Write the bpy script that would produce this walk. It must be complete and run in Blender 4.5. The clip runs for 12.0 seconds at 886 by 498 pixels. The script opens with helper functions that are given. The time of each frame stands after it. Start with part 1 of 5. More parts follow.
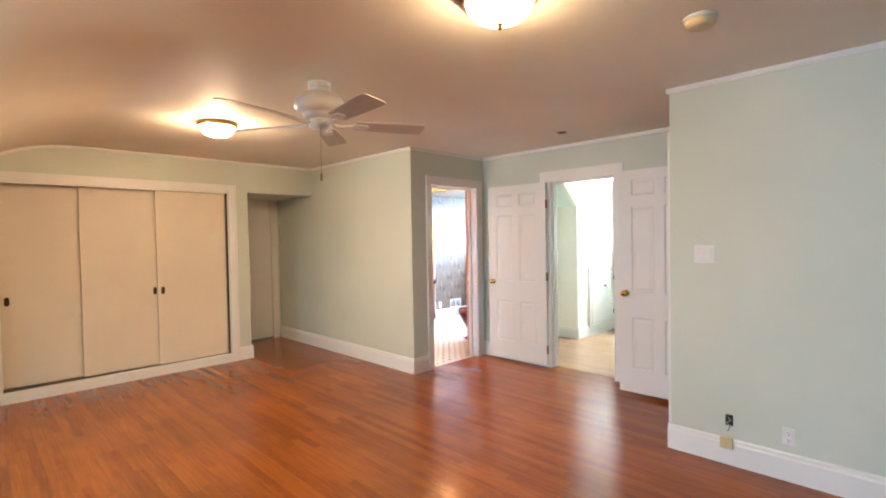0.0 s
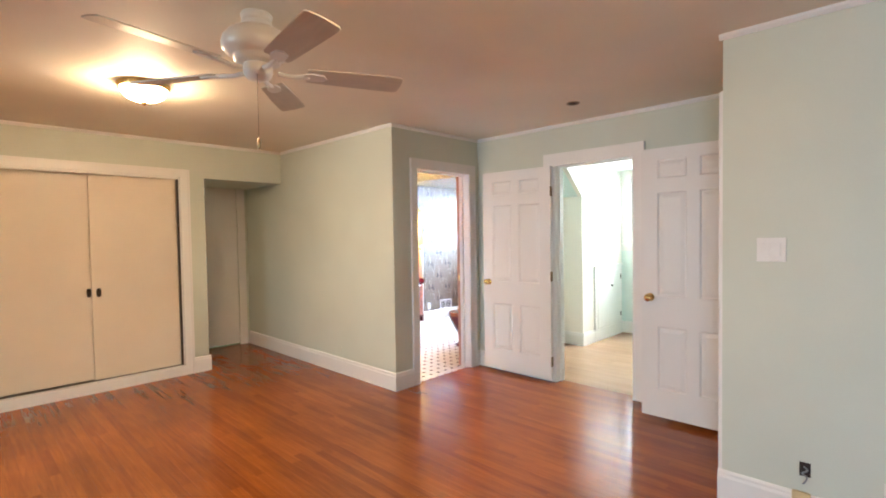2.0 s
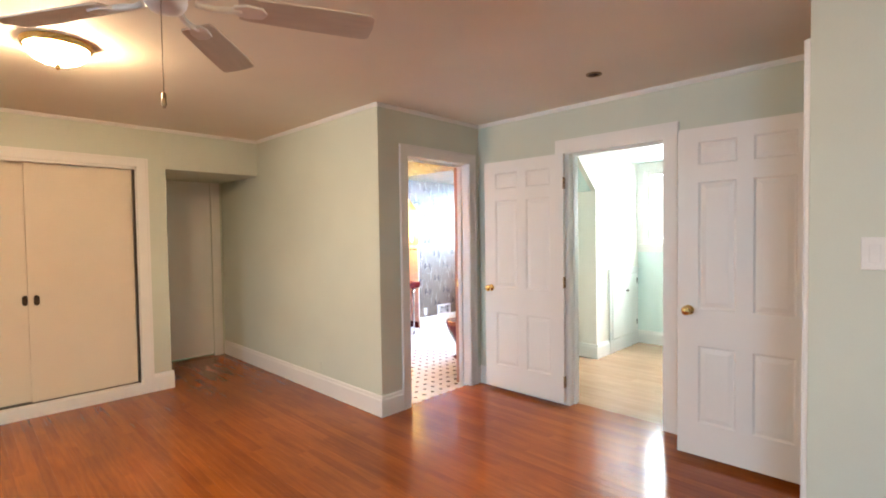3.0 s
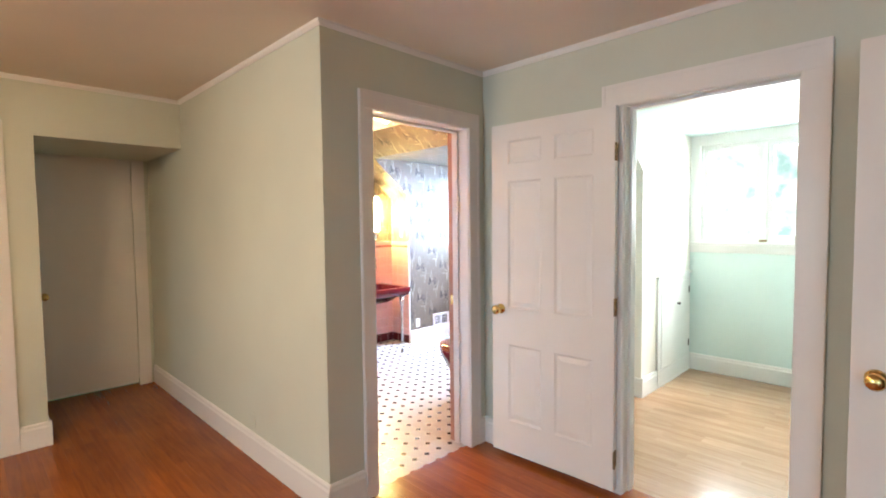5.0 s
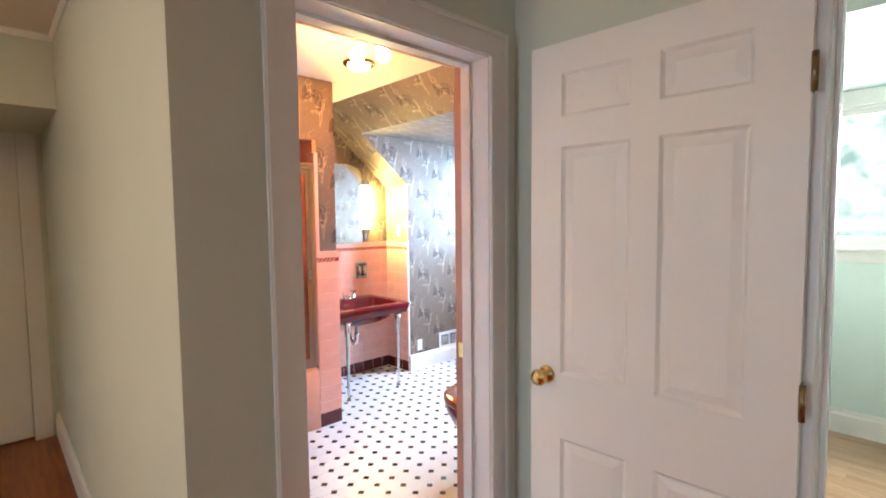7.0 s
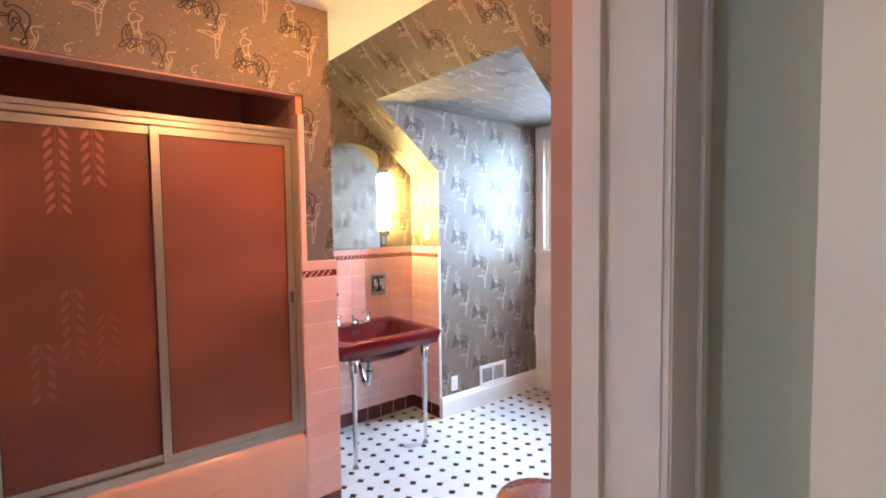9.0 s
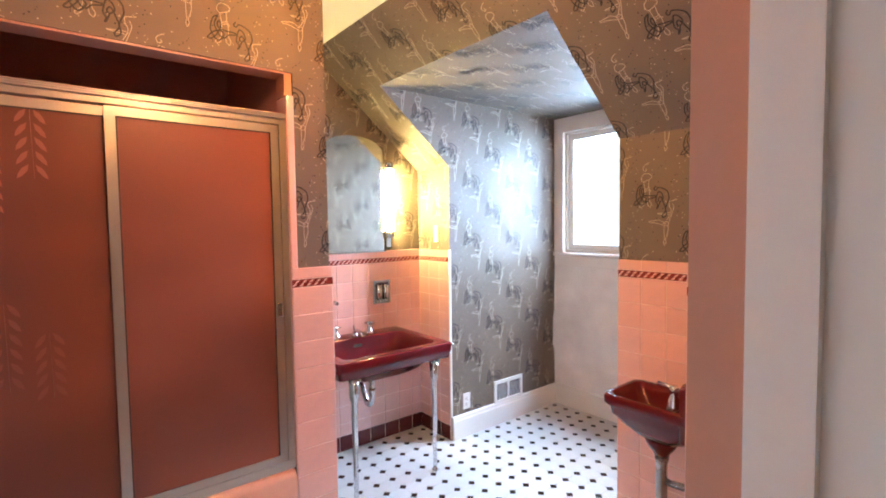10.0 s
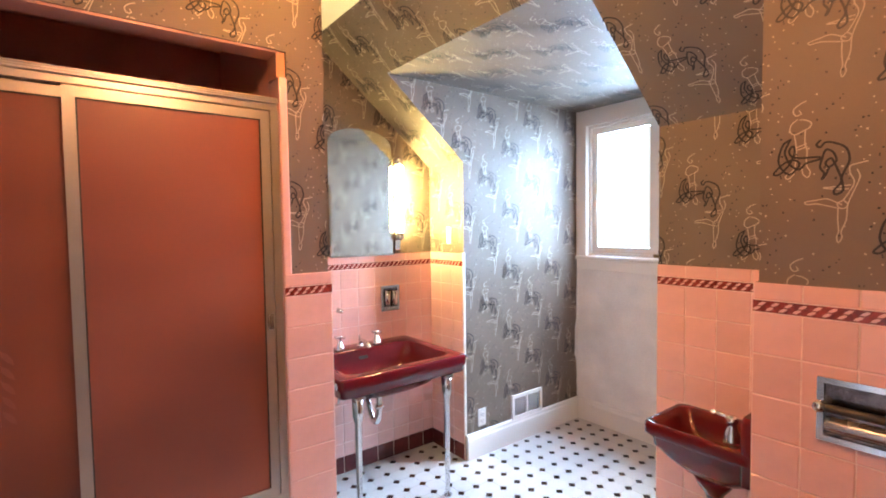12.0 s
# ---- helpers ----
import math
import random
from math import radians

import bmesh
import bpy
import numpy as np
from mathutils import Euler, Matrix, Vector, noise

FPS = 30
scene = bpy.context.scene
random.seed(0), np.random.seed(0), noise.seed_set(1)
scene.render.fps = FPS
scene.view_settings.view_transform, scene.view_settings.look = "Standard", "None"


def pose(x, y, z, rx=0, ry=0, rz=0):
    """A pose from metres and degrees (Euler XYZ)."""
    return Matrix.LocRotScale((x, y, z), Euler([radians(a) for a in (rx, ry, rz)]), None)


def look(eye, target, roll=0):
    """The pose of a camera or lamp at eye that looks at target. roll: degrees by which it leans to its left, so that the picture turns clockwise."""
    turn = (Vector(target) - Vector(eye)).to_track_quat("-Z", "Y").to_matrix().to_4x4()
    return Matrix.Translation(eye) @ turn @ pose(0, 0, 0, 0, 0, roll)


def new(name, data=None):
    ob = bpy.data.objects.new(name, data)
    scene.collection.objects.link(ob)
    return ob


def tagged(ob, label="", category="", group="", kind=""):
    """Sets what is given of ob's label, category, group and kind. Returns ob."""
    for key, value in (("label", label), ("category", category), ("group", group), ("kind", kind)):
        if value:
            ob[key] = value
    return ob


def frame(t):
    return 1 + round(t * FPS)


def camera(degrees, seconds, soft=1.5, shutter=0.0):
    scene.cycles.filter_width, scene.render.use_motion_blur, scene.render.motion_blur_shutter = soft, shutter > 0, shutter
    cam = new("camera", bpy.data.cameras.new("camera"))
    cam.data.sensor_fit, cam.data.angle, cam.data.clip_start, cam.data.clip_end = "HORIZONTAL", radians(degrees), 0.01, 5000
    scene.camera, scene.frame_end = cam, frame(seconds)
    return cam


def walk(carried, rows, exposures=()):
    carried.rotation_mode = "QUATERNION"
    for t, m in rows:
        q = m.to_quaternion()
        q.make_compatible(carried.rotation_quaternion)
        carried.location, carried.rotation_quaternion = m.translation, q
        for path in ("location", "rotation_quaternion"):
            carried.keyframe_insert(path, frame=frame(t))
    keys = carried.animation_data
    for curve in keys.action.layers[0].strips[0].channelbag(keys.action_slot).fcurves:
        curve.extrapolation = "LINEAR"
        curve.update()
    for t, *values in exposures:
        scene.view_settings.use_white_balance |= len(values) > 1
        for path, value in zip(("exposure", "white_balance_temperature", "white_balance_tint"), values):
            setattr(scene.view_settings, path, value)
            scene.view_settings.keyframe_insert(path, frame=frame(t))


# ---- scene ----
cam = camera(85.2, 12.0, 1.9)
PATH = [
    (0, (0.428, 0.187, 1.463), (-0.991, 1.596, 1.415), -1.0),
    (0.5, (0.352, 0.217, 1.458), (-1.052, 1.641, 1.405), -0.9),
    (1, (0.238, 0.332, 1.443), (-1.162, 1.76, 1.385), -0.9),
    (1.5, (0.067, 0.538, 1.446), (-1.329, 1.969, 1.384), -0.9),
    (2, (-0.099, 0.764, 1.43), (-1.492, 2.197, 1.367), -0.9),
    (2.5, (-0.307, 1.003, 1.43), (-1.7, 2.437, 1.369), -0.8),
    (3, (-0.515, 1.266, 1.419), (-1.912, 2.696, 1.356), -0.8),
    (3.5, (-0.723, 1.533, 1.414), (-2.118, 2.965, 1.355), -0.8),
    (3.7, (-0.806, 1.638, 1.405), (-2.205, 3.067, 1.349), -0.7),
    (5.3, (-1.537, 2.486, 1.46), (-2.953, 3.894, 1.351), -0.6),
    (5.5, (-1.626, 2.581, 1.463), (-3.046, 3.986, 1.352), -0.6),
    (6, (-1.858, 2.802, 1.46), (-3.284, 4.2, 1.348), -0.5),
    (6.5, (-2.078, 3.045, 1.47), (-3.515, 4.431, 1.351), -0.6),
    (6.7, (-2.159, 3.14, 1.479), (-3.601, 4.52, 1.354), -0.6),
    (8.5, (-2.967, 3.872, 1.438), (-4.476, 5.178, 1.318), -0.7),
    (9, (-3.159, 4.013, 1.422), (-4.701, 5.282, 1.314), -0.7),
    (9.5, (-3.329, 4.106, 1.417), (-4.874, 5.372, 1.313), -0.8),
    (10, (-3.442, 4.202, 1.417), (-4.999, 5.453, 1.315), -0.8),
    (10.5, (-3.511, 4.271, 1.41), (-5.079, 5.509, 1.315), -0.8),
    (11, (-3.559, 4.321, 1.409), (-5.139, 5.543, 1.314), -0.8),
    (11.5, (-3.599, 4.345, 1.408), (-5.183, 5.562, 1.315), -0.8),
    (12, (-3.64, 4.354, 1.41), (-5.229, 5.564, 1.317), -0.8),
]
walk(cam, [(t, look(eye, target, roll)) for t, eye, target, roll in PATH], ((0, 0.3), (2.0, 0.26), (3.5, 0.22), (6.5, -0.12), (9.0, -0.68), (12, -0.7)))

# ---- world and large lights ----
world = bpy.data.worlds.new("sky")
scene.world = world
world.use_nodes = True
_wn = world.node_tree
_sky = _wn.nodes.new("ShaderNodeTexSky")
_sky.sky_type = "NISHITA"
_sky.sun_disc = False
_sky.sun_elevation, _sky.sun_rotation = radians(40), radians(200)
_wn.links.new(_sky.outputs[0], _wn.nodes["Background"].inputs[0])
_wn.nodes["Background"].inputs[1].default_value = 0.12


def lamp(name, kind, m, energy, colour, **kw):
    data = bpy.data.lights.new(name, kind)
    data.energy, data.color = energy, colour
    for k, v in kw.items():
        if k == "size":
            data.size = v
        elif k == "size_y":
            data.shape, data.size_y = "RECTANGLE", v
        elif k == "radius":
            data.shadow_soft_size = v
        elif k == "angle":
            data.angle = v
    ob = new(name, data)
    ob.matrix_world = m
    return ob


DAY = (0.58, 0.80, 1.0)
lamp("sun", "SUN", look((0, 0, 20), (-6, -9, 8)), 2.0, (1, 0.95, 0.86), angle=radians(0.6))
# daylight at the windows; the first south lamp is an added fill, unseen
lamp("daylight_bath", "AREA", look((-5.15, 7.85, 1.95), (-5.30, 6.0, 1.0)), 1600, (0.48, 0.69, 1.0), size=1.7, size_y=1.5)
lamp("daylight_dressing", "AREA", look((-2.425, 8.05, 2.0), (-2.425, 6.0, 1.1)), 430, (0.90, 0.96, 1.0), size=1.6, size_y=1.5)
lamp("fill_south_a", "AREA", look((-3.1, -2.14, 1.42), (-3.3, 3.0, 0.6)), 74, DAY, size=0.8, size_y=0.9)
lamp("daylight_south_b", "AREA", look((0.95, -2.14, 1.42), (0.9, 3.0, 0.1)), 105, (0.42, 0.68, 1.0), size=1.1, size_y=0.9)


# ---- materials ----
def rgb(c):
    return (*c, 1.0)


def mat(name, col, rough=0.5, metal=0.0, vary=0.06, scale=6.0, grain=120.0, bump=0.02, col2=None, spec=0.5, coat=0.0, stretch=None, dirt=0.0, per=0.0):
    """A surface with slow and fine variation of colour, gloss and relief. per: spread by object."""
    m = bpy.data.materials.new(name)
    m.use_nodes = True
    nt = m.node_tree
    bs = nt.nodes["Principled BSDF"]
    tc = nt.nodes.new("ShaderNodeTexCoord")
    mp = nt.nodes.new("ShaderNodeMapping")
    if stretch:
        mp.inputs["Scale"].default_value = stretch
    nt.links.new(tc.outputs["Object"], mp.inputs[0])
    n1 = nt.nodes.new("ShaderNodeTexNoise")
    n1.inputs["Scale"].default_value, n1.inputs["Detail"].default_value = scale, 5
    n2 = nt.nodes.new("ShaderNodeTexNoise")
    n2.inputs["Scale"].default_value, n2.inputs["Detail"].default_value = grain, 3
    for n in (n1, n2):
        nt.links.new(mp.outputs[0], n.inputs["Vector"])
    mix = nt.nodes.new("ShaderNodeMix")
    mix.data_type = "RGBA"
    lo = col2 or tuple(max(0, c * (1 - 2.2 * vary)) for c in col)
    hi = col if col2 else tuple(min(1, c * (1 + 1.4 * vary)) for c in col)
    mix.inputs[6].default_value, mix.inputs[7].default_value = rgb(lo), rgb(hi)
    add = nt.nodes.new("ShaderNodeMath")
    add.operation = "MULTIPLY_ADD"
    add.inputs[1].default_value = 0.35
    nt.links.new(n2.outputs[0], add.inputs[0])
    nt.links.new(n1.outputs[0], add.inputs[2])
    rmp = nt.nodes.new("ShaderNodeMapRange")
    rmp.inputs[1].default_value, rmp.inputs[2].default_value = 0.45, 0.9
    nt.links.new(add.outputs[0], rmp.inputs[0])
    nt.links.new(rmp.outputs[0], mix.inputs[0])
    out = mix.outputs[2]
    if per:
        oi = nt.nodes.new("ShaderNodeObjectInfo")
        hsv = nt.nodes.new("ShaderNodeHueSaturation")
        pr = nt.nodes.new("ShaderNodeMapRange")
        pr.inputs[3].default_value, pr.inputs[4].default_value = 1 - per, 1 + per
        nt.links.new(oi.outputs["Random"], pr.inputs[0])
        nt.links.new(pr.outputs[0], hsv.inputs["Value"])
        nt.links.new(out, hsv.inputs["Color"])
        out = hsv.outputs[0]
    nt.links.new(out, bs.inputs["Base Color"])
    rr = nt.nodes.new("ShaderNodeMapRange")
    rr.inputs[3].default_value, rr.inputs[4].default_value = max(0.02, rough - 0.07), min(1, rough + 0.1)
    nt.links.new(n1.outputs[0], rr.inputs[0])
    nt.links.new(rr.outputs[0], bs.inputs["Roughness"])
    bs.inputs["Metallic"].default_value = metal
    bs.inputs["Specular IOR Level"].default_value = spec
    bs.inputs["Coat Weight"].default_value = coat
    bs.inputs["Coat Roughness"].default_value = 0.08
    if bump:
        bp = nt.nodes.new("ShaderNodeBump")
        bp.inputs["Strength"].default_value, bp.inputs["Distance"].default_value = 0.6, bump * 0.02
        nt.links.new(add.outputs[0], bp.inputs["Height"])
        nt.links.new(bp.outputs[0], bs.inputs["Normal"])
    return m


def wood_floor(name, dark, light, island):
    """Strip oak: grain along x, each board its own tone."""
    m = bpy.data.materials.new(name)
    m.use_nodes = True
    nt = m.node_tree
    L = nt.links.new
    bs = nt.nodes["Principled BSDF"]
    geo = nt.nodes.new("ShaderNodeNewGeometry")
    if island:
        rnd = geo.outputs["Random Per Island"]
    else:
        rnd = nt.nodes.new("ShaderNodeObjectInfo").outputs["Random"]
    off = nt.nodes.new("ShaderNodeCombineXYZ")
    mul = nt.nodes.new("ShaderNodeMath")
    mul.operation = "MULTIPLY"
    mul.inputs[1].default_value = 37.0
    L(rnd, mul.inputs[0])
    L(mul.outputs[0], off.inputs[0])
    L(mul.outputs[0], off.inputs[1])
    vadd = nt.nodes.new("ShaderNodeVectorMath")
    L(geo.outputs["Position"], vadd.inputs[0])
    L(off.outputs[0], vadd.inputs[1])
    mp = nt.nodes.new("ShaderNodeMapping")
    mp.inputs["Scale"].default_value = (1.6, 26, 26)
    L(vadd.outputs[0], mp.inputs[0])
    n = nt.nodes.new("ShaderNodeTexNoise")
    n.inputs["Scale"].default_value, n.inputs["Detail"].default_value, n.inputs["Distortion"].default_value = 2.0, 6, 0.6
    L(mp.outputs[0], n.inputs["Vector"])
    fine = nt.nodes.new("ShaderNodeTexNoise")
    fine.inputs["Scale"].default_value = 9.0
    L(mp.outputs[0], fine.inputs["Vector"])
    slow = nt.nodes.new("ShaderNodeTexNoise")
    slow.inputs["Scale"].default_value, slow.inputs["Detail"].default_value = 1.1, 4
    L(geo.outputs["Position"], slow.inputs["Vector"])
    ramp = nt.nodes.new("ShaderNodeValToRGB")
    ramp.color_ramp.elements[0].color, ramp.color_ramp.elements[0].position = rgb(dark), 0.24
    ramp.color_ramp.elements[1].color, ramp.color_ramp.elements[1].position = rgb(light), 0.58
    a = nt.nodes.new("ShaderNodeMath")
    a.operation = "MULTIPLY_ADD"
    a.inputs[1].default_value = 0.30
    L(n.outputs[0], a.inputs[0])
    b = nt.nodes.new("ShaderNodeMath")
    b.operation = "MULTIPLY_ADD"
    b.inputs[1].default_value, b.inputs[2].default_value = 0.12, 0.12
    L(rnd, b.inputs[0])
    c = nt.nodes.new("ShaderNodeMath")
    c.operation = "MULTIPLY_ADD"
    c.inputs[1].default_value = 0.10
    L(fine.outputs[0], c.inputs[0])
    L(b.outputs[0], c.inputs[2])
    L(c.outputs[0], a.inputs[2])
    L(a.outputs[0], ramp.inputs[0])
    worn = nt.nodes.new("ShaderNodeMapRange")
    worn.inputs[1].default_value, worn.inputs[2].default_value = 0.3, 0.7
    worn.inputs[3].default_value, worn.inputs[4].default_value = 0.72, 1.12
    L(slow.outputs[0], worn.inputs[0])
    tone = nt.nodes.new("ShaderNodeHueSaturation")
    L(worn.outputs[0], tone.inputs["Value"])
    L(ramp.outputs[0], tone.inputs["Color"])
    L(tone.outputs[0], bs.inputs["Base Color"])
    rr = nt.nodes.new("ShaderNodeMapRange")
    rr.inputs[3].default_value, rr.inputs[4].default_value = 0.12, 0.25
    L(slow.outputs[0], rr.inputs[0])
    L(rr.outputs[0], bs.inputs["Roughness"])
    bs.inputs["Specular IOR Level"].default_value = 0.38
    bp = nt.nodes.new("ShaderNodeBump")
    bp.inputs["Strength"].default_value, bp.inputs["Distance"].default_value = 0.06, 0.0008
    L(n.outputs[0], bp.inputs["Height"])
    L(bp.outputs[0], bs.inputs["Normal"])
    return m


def glow(name, col, strength):
    m = bpy.data.materials.new(name)
    m.use_nodes = True
    bs = m.node_tree.nodes["Principled BSDF"]
    bs.inputs["Base Color"].default_value = rgb(col)
    bs.inputs["Emission Color"].default_value = rgb(col)
    bs.inputs["Emission Strength"].default_value = strength
    return m


def glass(name):
    """A clear pane: straight through, with a mirror gloss that grows at grazing angles."""
    m = bpy.data.materials.new(name)
    m.use_nodes = True
    nt = m.node_tree
    nt.nodes.remove(nt.nodes["Principled BSDF"])
    clear, gloss, mix, fres = (nt.nodes.new("ShaderNode" + k) for k in ("BsdfTransparent", "BsdfGlossy", "MixShader", "Fresnel"))
    clear.inputs[0].default_value = (0.95, 0.97, 0.96, 1)
    gloss.inputs["Roughness"].default_value = 0.01
    nt.links.new(fres.outputs[0], mix.inputs[0])
    nt.links.new(clear.outputs[0], mix.inputs[1])
    nt.links.new(gloss.outputs[0], mix.inputs[2])
    nt.links.new(mix.outputs[0], nt.nodes["Material Output"].inputs[0])
    return m


def frosted(name, lo, hi):
    """Obscured glass backed by a dim tub, opaque: uneven light painted as soft cloudy tone, even satin gloss."""
    m = bpy.data.materials.new(name)
    m.use_nodes = True
    nt = m.node_tree
    bs = nt.nodes["Principled BSDF"]
    tc, n, mix = (nt.nodes.new("ShaderNode" + k) for k in ("TexCoord", "TexNoise", "Mix"))
    mix.data_type = "RGBA"
    n.inputs["Scale"].default_value, n.inputs["Detail"].default_value = 1.5, 1.0
    mp, rmp = nt.nodes.new("ShaderNodeMapping"), nt.nodes.new("ShaderNodeMapRange")
    mp.inputs["Scale"].default_value = (1.0, 0.9, 1.5)
    rmp.inputs[1].default_value, rmp.inputs[2].default_value = 0.25, 0.75
    mix.inputs[6].default_value, mix.inputs[7].default_value = rgb(lo), rgb(hi)
    nt.links.new(tc.outputs["Object"], mp.inputs[0])
    nt.links.new(mp.outputs[0], n.inputs["Vector"])
    nt.links.new(n.outputs[0], rmp.inputs[0])
    nt.links.new(rmp.outputs[0], mix.inputs[0])
    nt.links.new(mix.outputs[2], bs.inputs["Base Color"])
    bs.inputs["Roughness"].default_value = 0.36
    bs.inputs["Specular IOR Level"].default_value = 0.4
    return m


M_SAGE = mat("sage_paint", (0.61, 0.65, 0.56), 0.55, vary=0.03, scale=1.3, grain=260, bump=0.03)
M_AQUA = mat("pale_green_paint", (0.66, 0.78, 0.74), 0.55, vary=0.03, scale=1.3, grain=260, bump=0.03)
M_CEIL = mat("taupe_ceiling_paint", (0.82, 0.755, 0.635), 0.6, vary=0.03, scale=1.1, grain=300, bump=0.04)
# dressing room walls: warm lamplight put into the paint, no lamp there
M_WARM_LIT = mat("warm_lit_wall", (0.84, 0.80, 0.72), 0.55, vary=0.02, scale=1.3, grain=260, bump=0.02)
M_SALMON = mat("salmon_gloss_paint", (0.44, 0.22, 0.15), 0.35, vary=0.03, scale=3, grain=60, bump=0)
M_CREAM = mat("cream_ceiling_paint", (0.78, 0.74, 0.60), 0.6, vary=0.03, scale=1.4, grain=260, bump=0.03)
M_TRIM = mat("white_gloss_paint", (0.80, 0.79, 0.76), 0.35, vary=0.012, scale=3, grain=60, bump=0)
M_DOOR = mat("white_door_paint", (0.78, 0.77, 0.74), 0.38, vary=0.012, scale=2.5, grain=60, bump=0)
M_CLOSET = mat("cream_panel_paint", (0.74, 0.65, 0.52), 0.45, vary=0.03, scale=1.5, grain=200, bump=0.03)
M_PLASTER = mat("bare_white_plaster", (0.83, 0.82, 0.81), 0.7, vary=0.07, scale=4, grain=90, bump=0.06)
M_PAPER = mat("grey_wallpaper", (0.158, 0.121, 0.093), 0.55, vary=0.08, scale=2.2, grain=420, bump=0.05, spec=0.5)
M_INK_W = mat("cream_ink", (0.44, 0.385, 0.31), 0.5, vary=0.05, scale=30, bump=0)
M_INK_B = mat("black_ink", (0.008, 0.006, 0.006), 0.4, vary=0.1, scale=30, bump=0)
M_PINK = mat("pink_glazed_tile", (0.80, 0.46, 0.40), 0.12, vary=0.04, scale=5, grain=30, bump=0.02, coat=0.4, per=0.045)
M_TUB = mat("peach_enamel", (0.80, 0.40, 0.27), 0.10, vary=0.03, scale=3, grain=40, bump=0, coat=0.4)
M_GROUT = mat("pale_pink_grout", (0.84, 0.60, 0.52), 0.8, vary=0.1, scale=20, bump=0.06)
M_MAROON_T = mat("maroon_glazed_tile", (0.10, 0.018, 0.022), 0.12, vary=0.12, scale=9, grain=40, bump=0.02, coat=0.4, per=0.15)
M_MAROON = mat("maroon_vitreous_china", (0.105, 0.007, 0.011), 0.10, vary=0.05, scale=6, grain=60, bump=0, coat=0.05, spec=0.28)
M_ALCOVE = mat("dark_rose_plaster", (0.70, 0.33, 0.26), 0.5, vary=0.06, scale=3)
M_WHITE_T = mat("white_floor_tile", (0.54, 0.54, 0.53), 0.32, vary=0.04, scale=7, grain=60, bump=0.02, per=0.04)
M_DOT_T = mat("brown_black_floor_tile", (0.035, 0.018, 0.016), 0.2, vary=0.2, scale=9, bump=0.02, per=0.4)
M_FGROUT = mat("grey_floor_grout", (0.55, 0.53, 0.50), 0.85, vary=0.12, scale=12, bump=0.05)
M_CHROME = mat("worn_chrome", (0.72, 0.72, 0.73), 0.14, metal=1.0, vary=0.04, scale=12, grain=120, bump=0)
M_ALU = mat("brushed_aluminium", (0.50, 0.46, 0.42), 0.30, metal=0.8, vary=0.03, scale=9, grain=240, bump=0.006)
M_BRASS = mat("polished_brass", (0.80, 0.56, 0.22), 0.16, metal=1.0, vary=0.08, scale=40, bump=0.004)
M_DKBRASS = mat("dull_brass", (0.30, 0.22, 0.12), 0.32, metal=1.0, vary=0.2, scale=50, bump=0.01)
M_BRONZE = mat("dark_bronze", (0.06, 0.045, 0.03), 0.4, metal=0.8, vary=0.2, scale=50, bump=0.01)
M_WOODRED = mat("varnished_mahogany", (0.24, 0.06, 0.022), 0.14, vary=0.2, scale=8, grain=60, bump=0.01, coat=0.7, stretch=(2, 10, 10))
M_PIPE = mat("tarnished_chrome", (0.34, 0.32, 0.32), 0.24, metal=0.9, vary=0.12, scale=14, grain=80, bump=0.004)
M_BLACK = mat("black_plastic", (0.02, 0.02, 0.02), 0.4, vary=0.1, scale=20)
M_PLATE = mat("white_plastic", (0.78, 0.77, 0.74), 0.35, vary=0.03, scale=12, bump=0.005)
M_IVORY = mat("aged_ivory_plastic", (0.66, 0.53, 0.30), 0.42, vary=0.05, scale=12, bump=0.01)
M_STEEL = mat("dull_steel", (0.20, 0.19, 0.18), 0.45, metal=0.6, vary=0.1, scale=30)
# shade inside holes and slots, given as near-black colour to shallow parts
M_HOLE_SHADE = mat("hole_shade", (0.03, 0.022, 0.018), 0.8, vary=0.2, scale=20)
M_FANW = mat("white_enamel", (0.74, 0.72, 0.68), 0.3, vary=0.008, scale=4, grain=30, bump=0)
M_BLADE = mat("dull_beige_lacquer", (0.58, 0.53, 0.45), 0.45, vary=0.04, scale=5, grain=60, bump=0.005, stretch=(1, 8, 8))
M_OAK = wood_floor("red_oak_boards", (0.185, 0.042, 0.007), (0.425, 0.122, 0.020), False)
M_OAK_S = wood_floor("red_oak_boards_rest", (0.185, 0.042, 0.007), (0.425, 0.122, 0.020), True)
M_OAK_L = wood_floor("pale_oak_boards", (0.31, 0.17, 0.092), (0.59, 0.375, 0.235), False)
M_SUBFLOOR = mat("subfloor", (0.14, 0.045, 0.015), 0.6)
M_BOWL = glow("lit_opal_glass", (1.0, 0.69, 0.40), 215.0)
M_BOWL_DIM = glow("dimly_lit_opal_glass", (1.0, 0.70, 0.41), 90.0)
M_TUBE = glow("lit_frosted_tube", (1.0, 0.77, 0.28), 740.0)
M_BULB = glow("lit_bulb", (1.0, 0.43, 0.17), 800.0)
M_AMBER = glow("amber_heat_lamp", (1.0, 0.39, 0.06), 350.0)
M_GLASS = glass("window_glass")
M_MIRROR = mat("silvered_mirror", (0.86, 0.90, 0.89), 0.02, metal=1.0, vary=0.01, bump=0)
M_FROST = frosted("rose_frosted_glass", (0.125, 0.039, 0.028), (0.285, 0.092, 0.063))
M_ETCH = mat("etched_frond", (0.33, 0.115, 0.083), 0.5, vary=0.04, scale=20, bump=0.02)


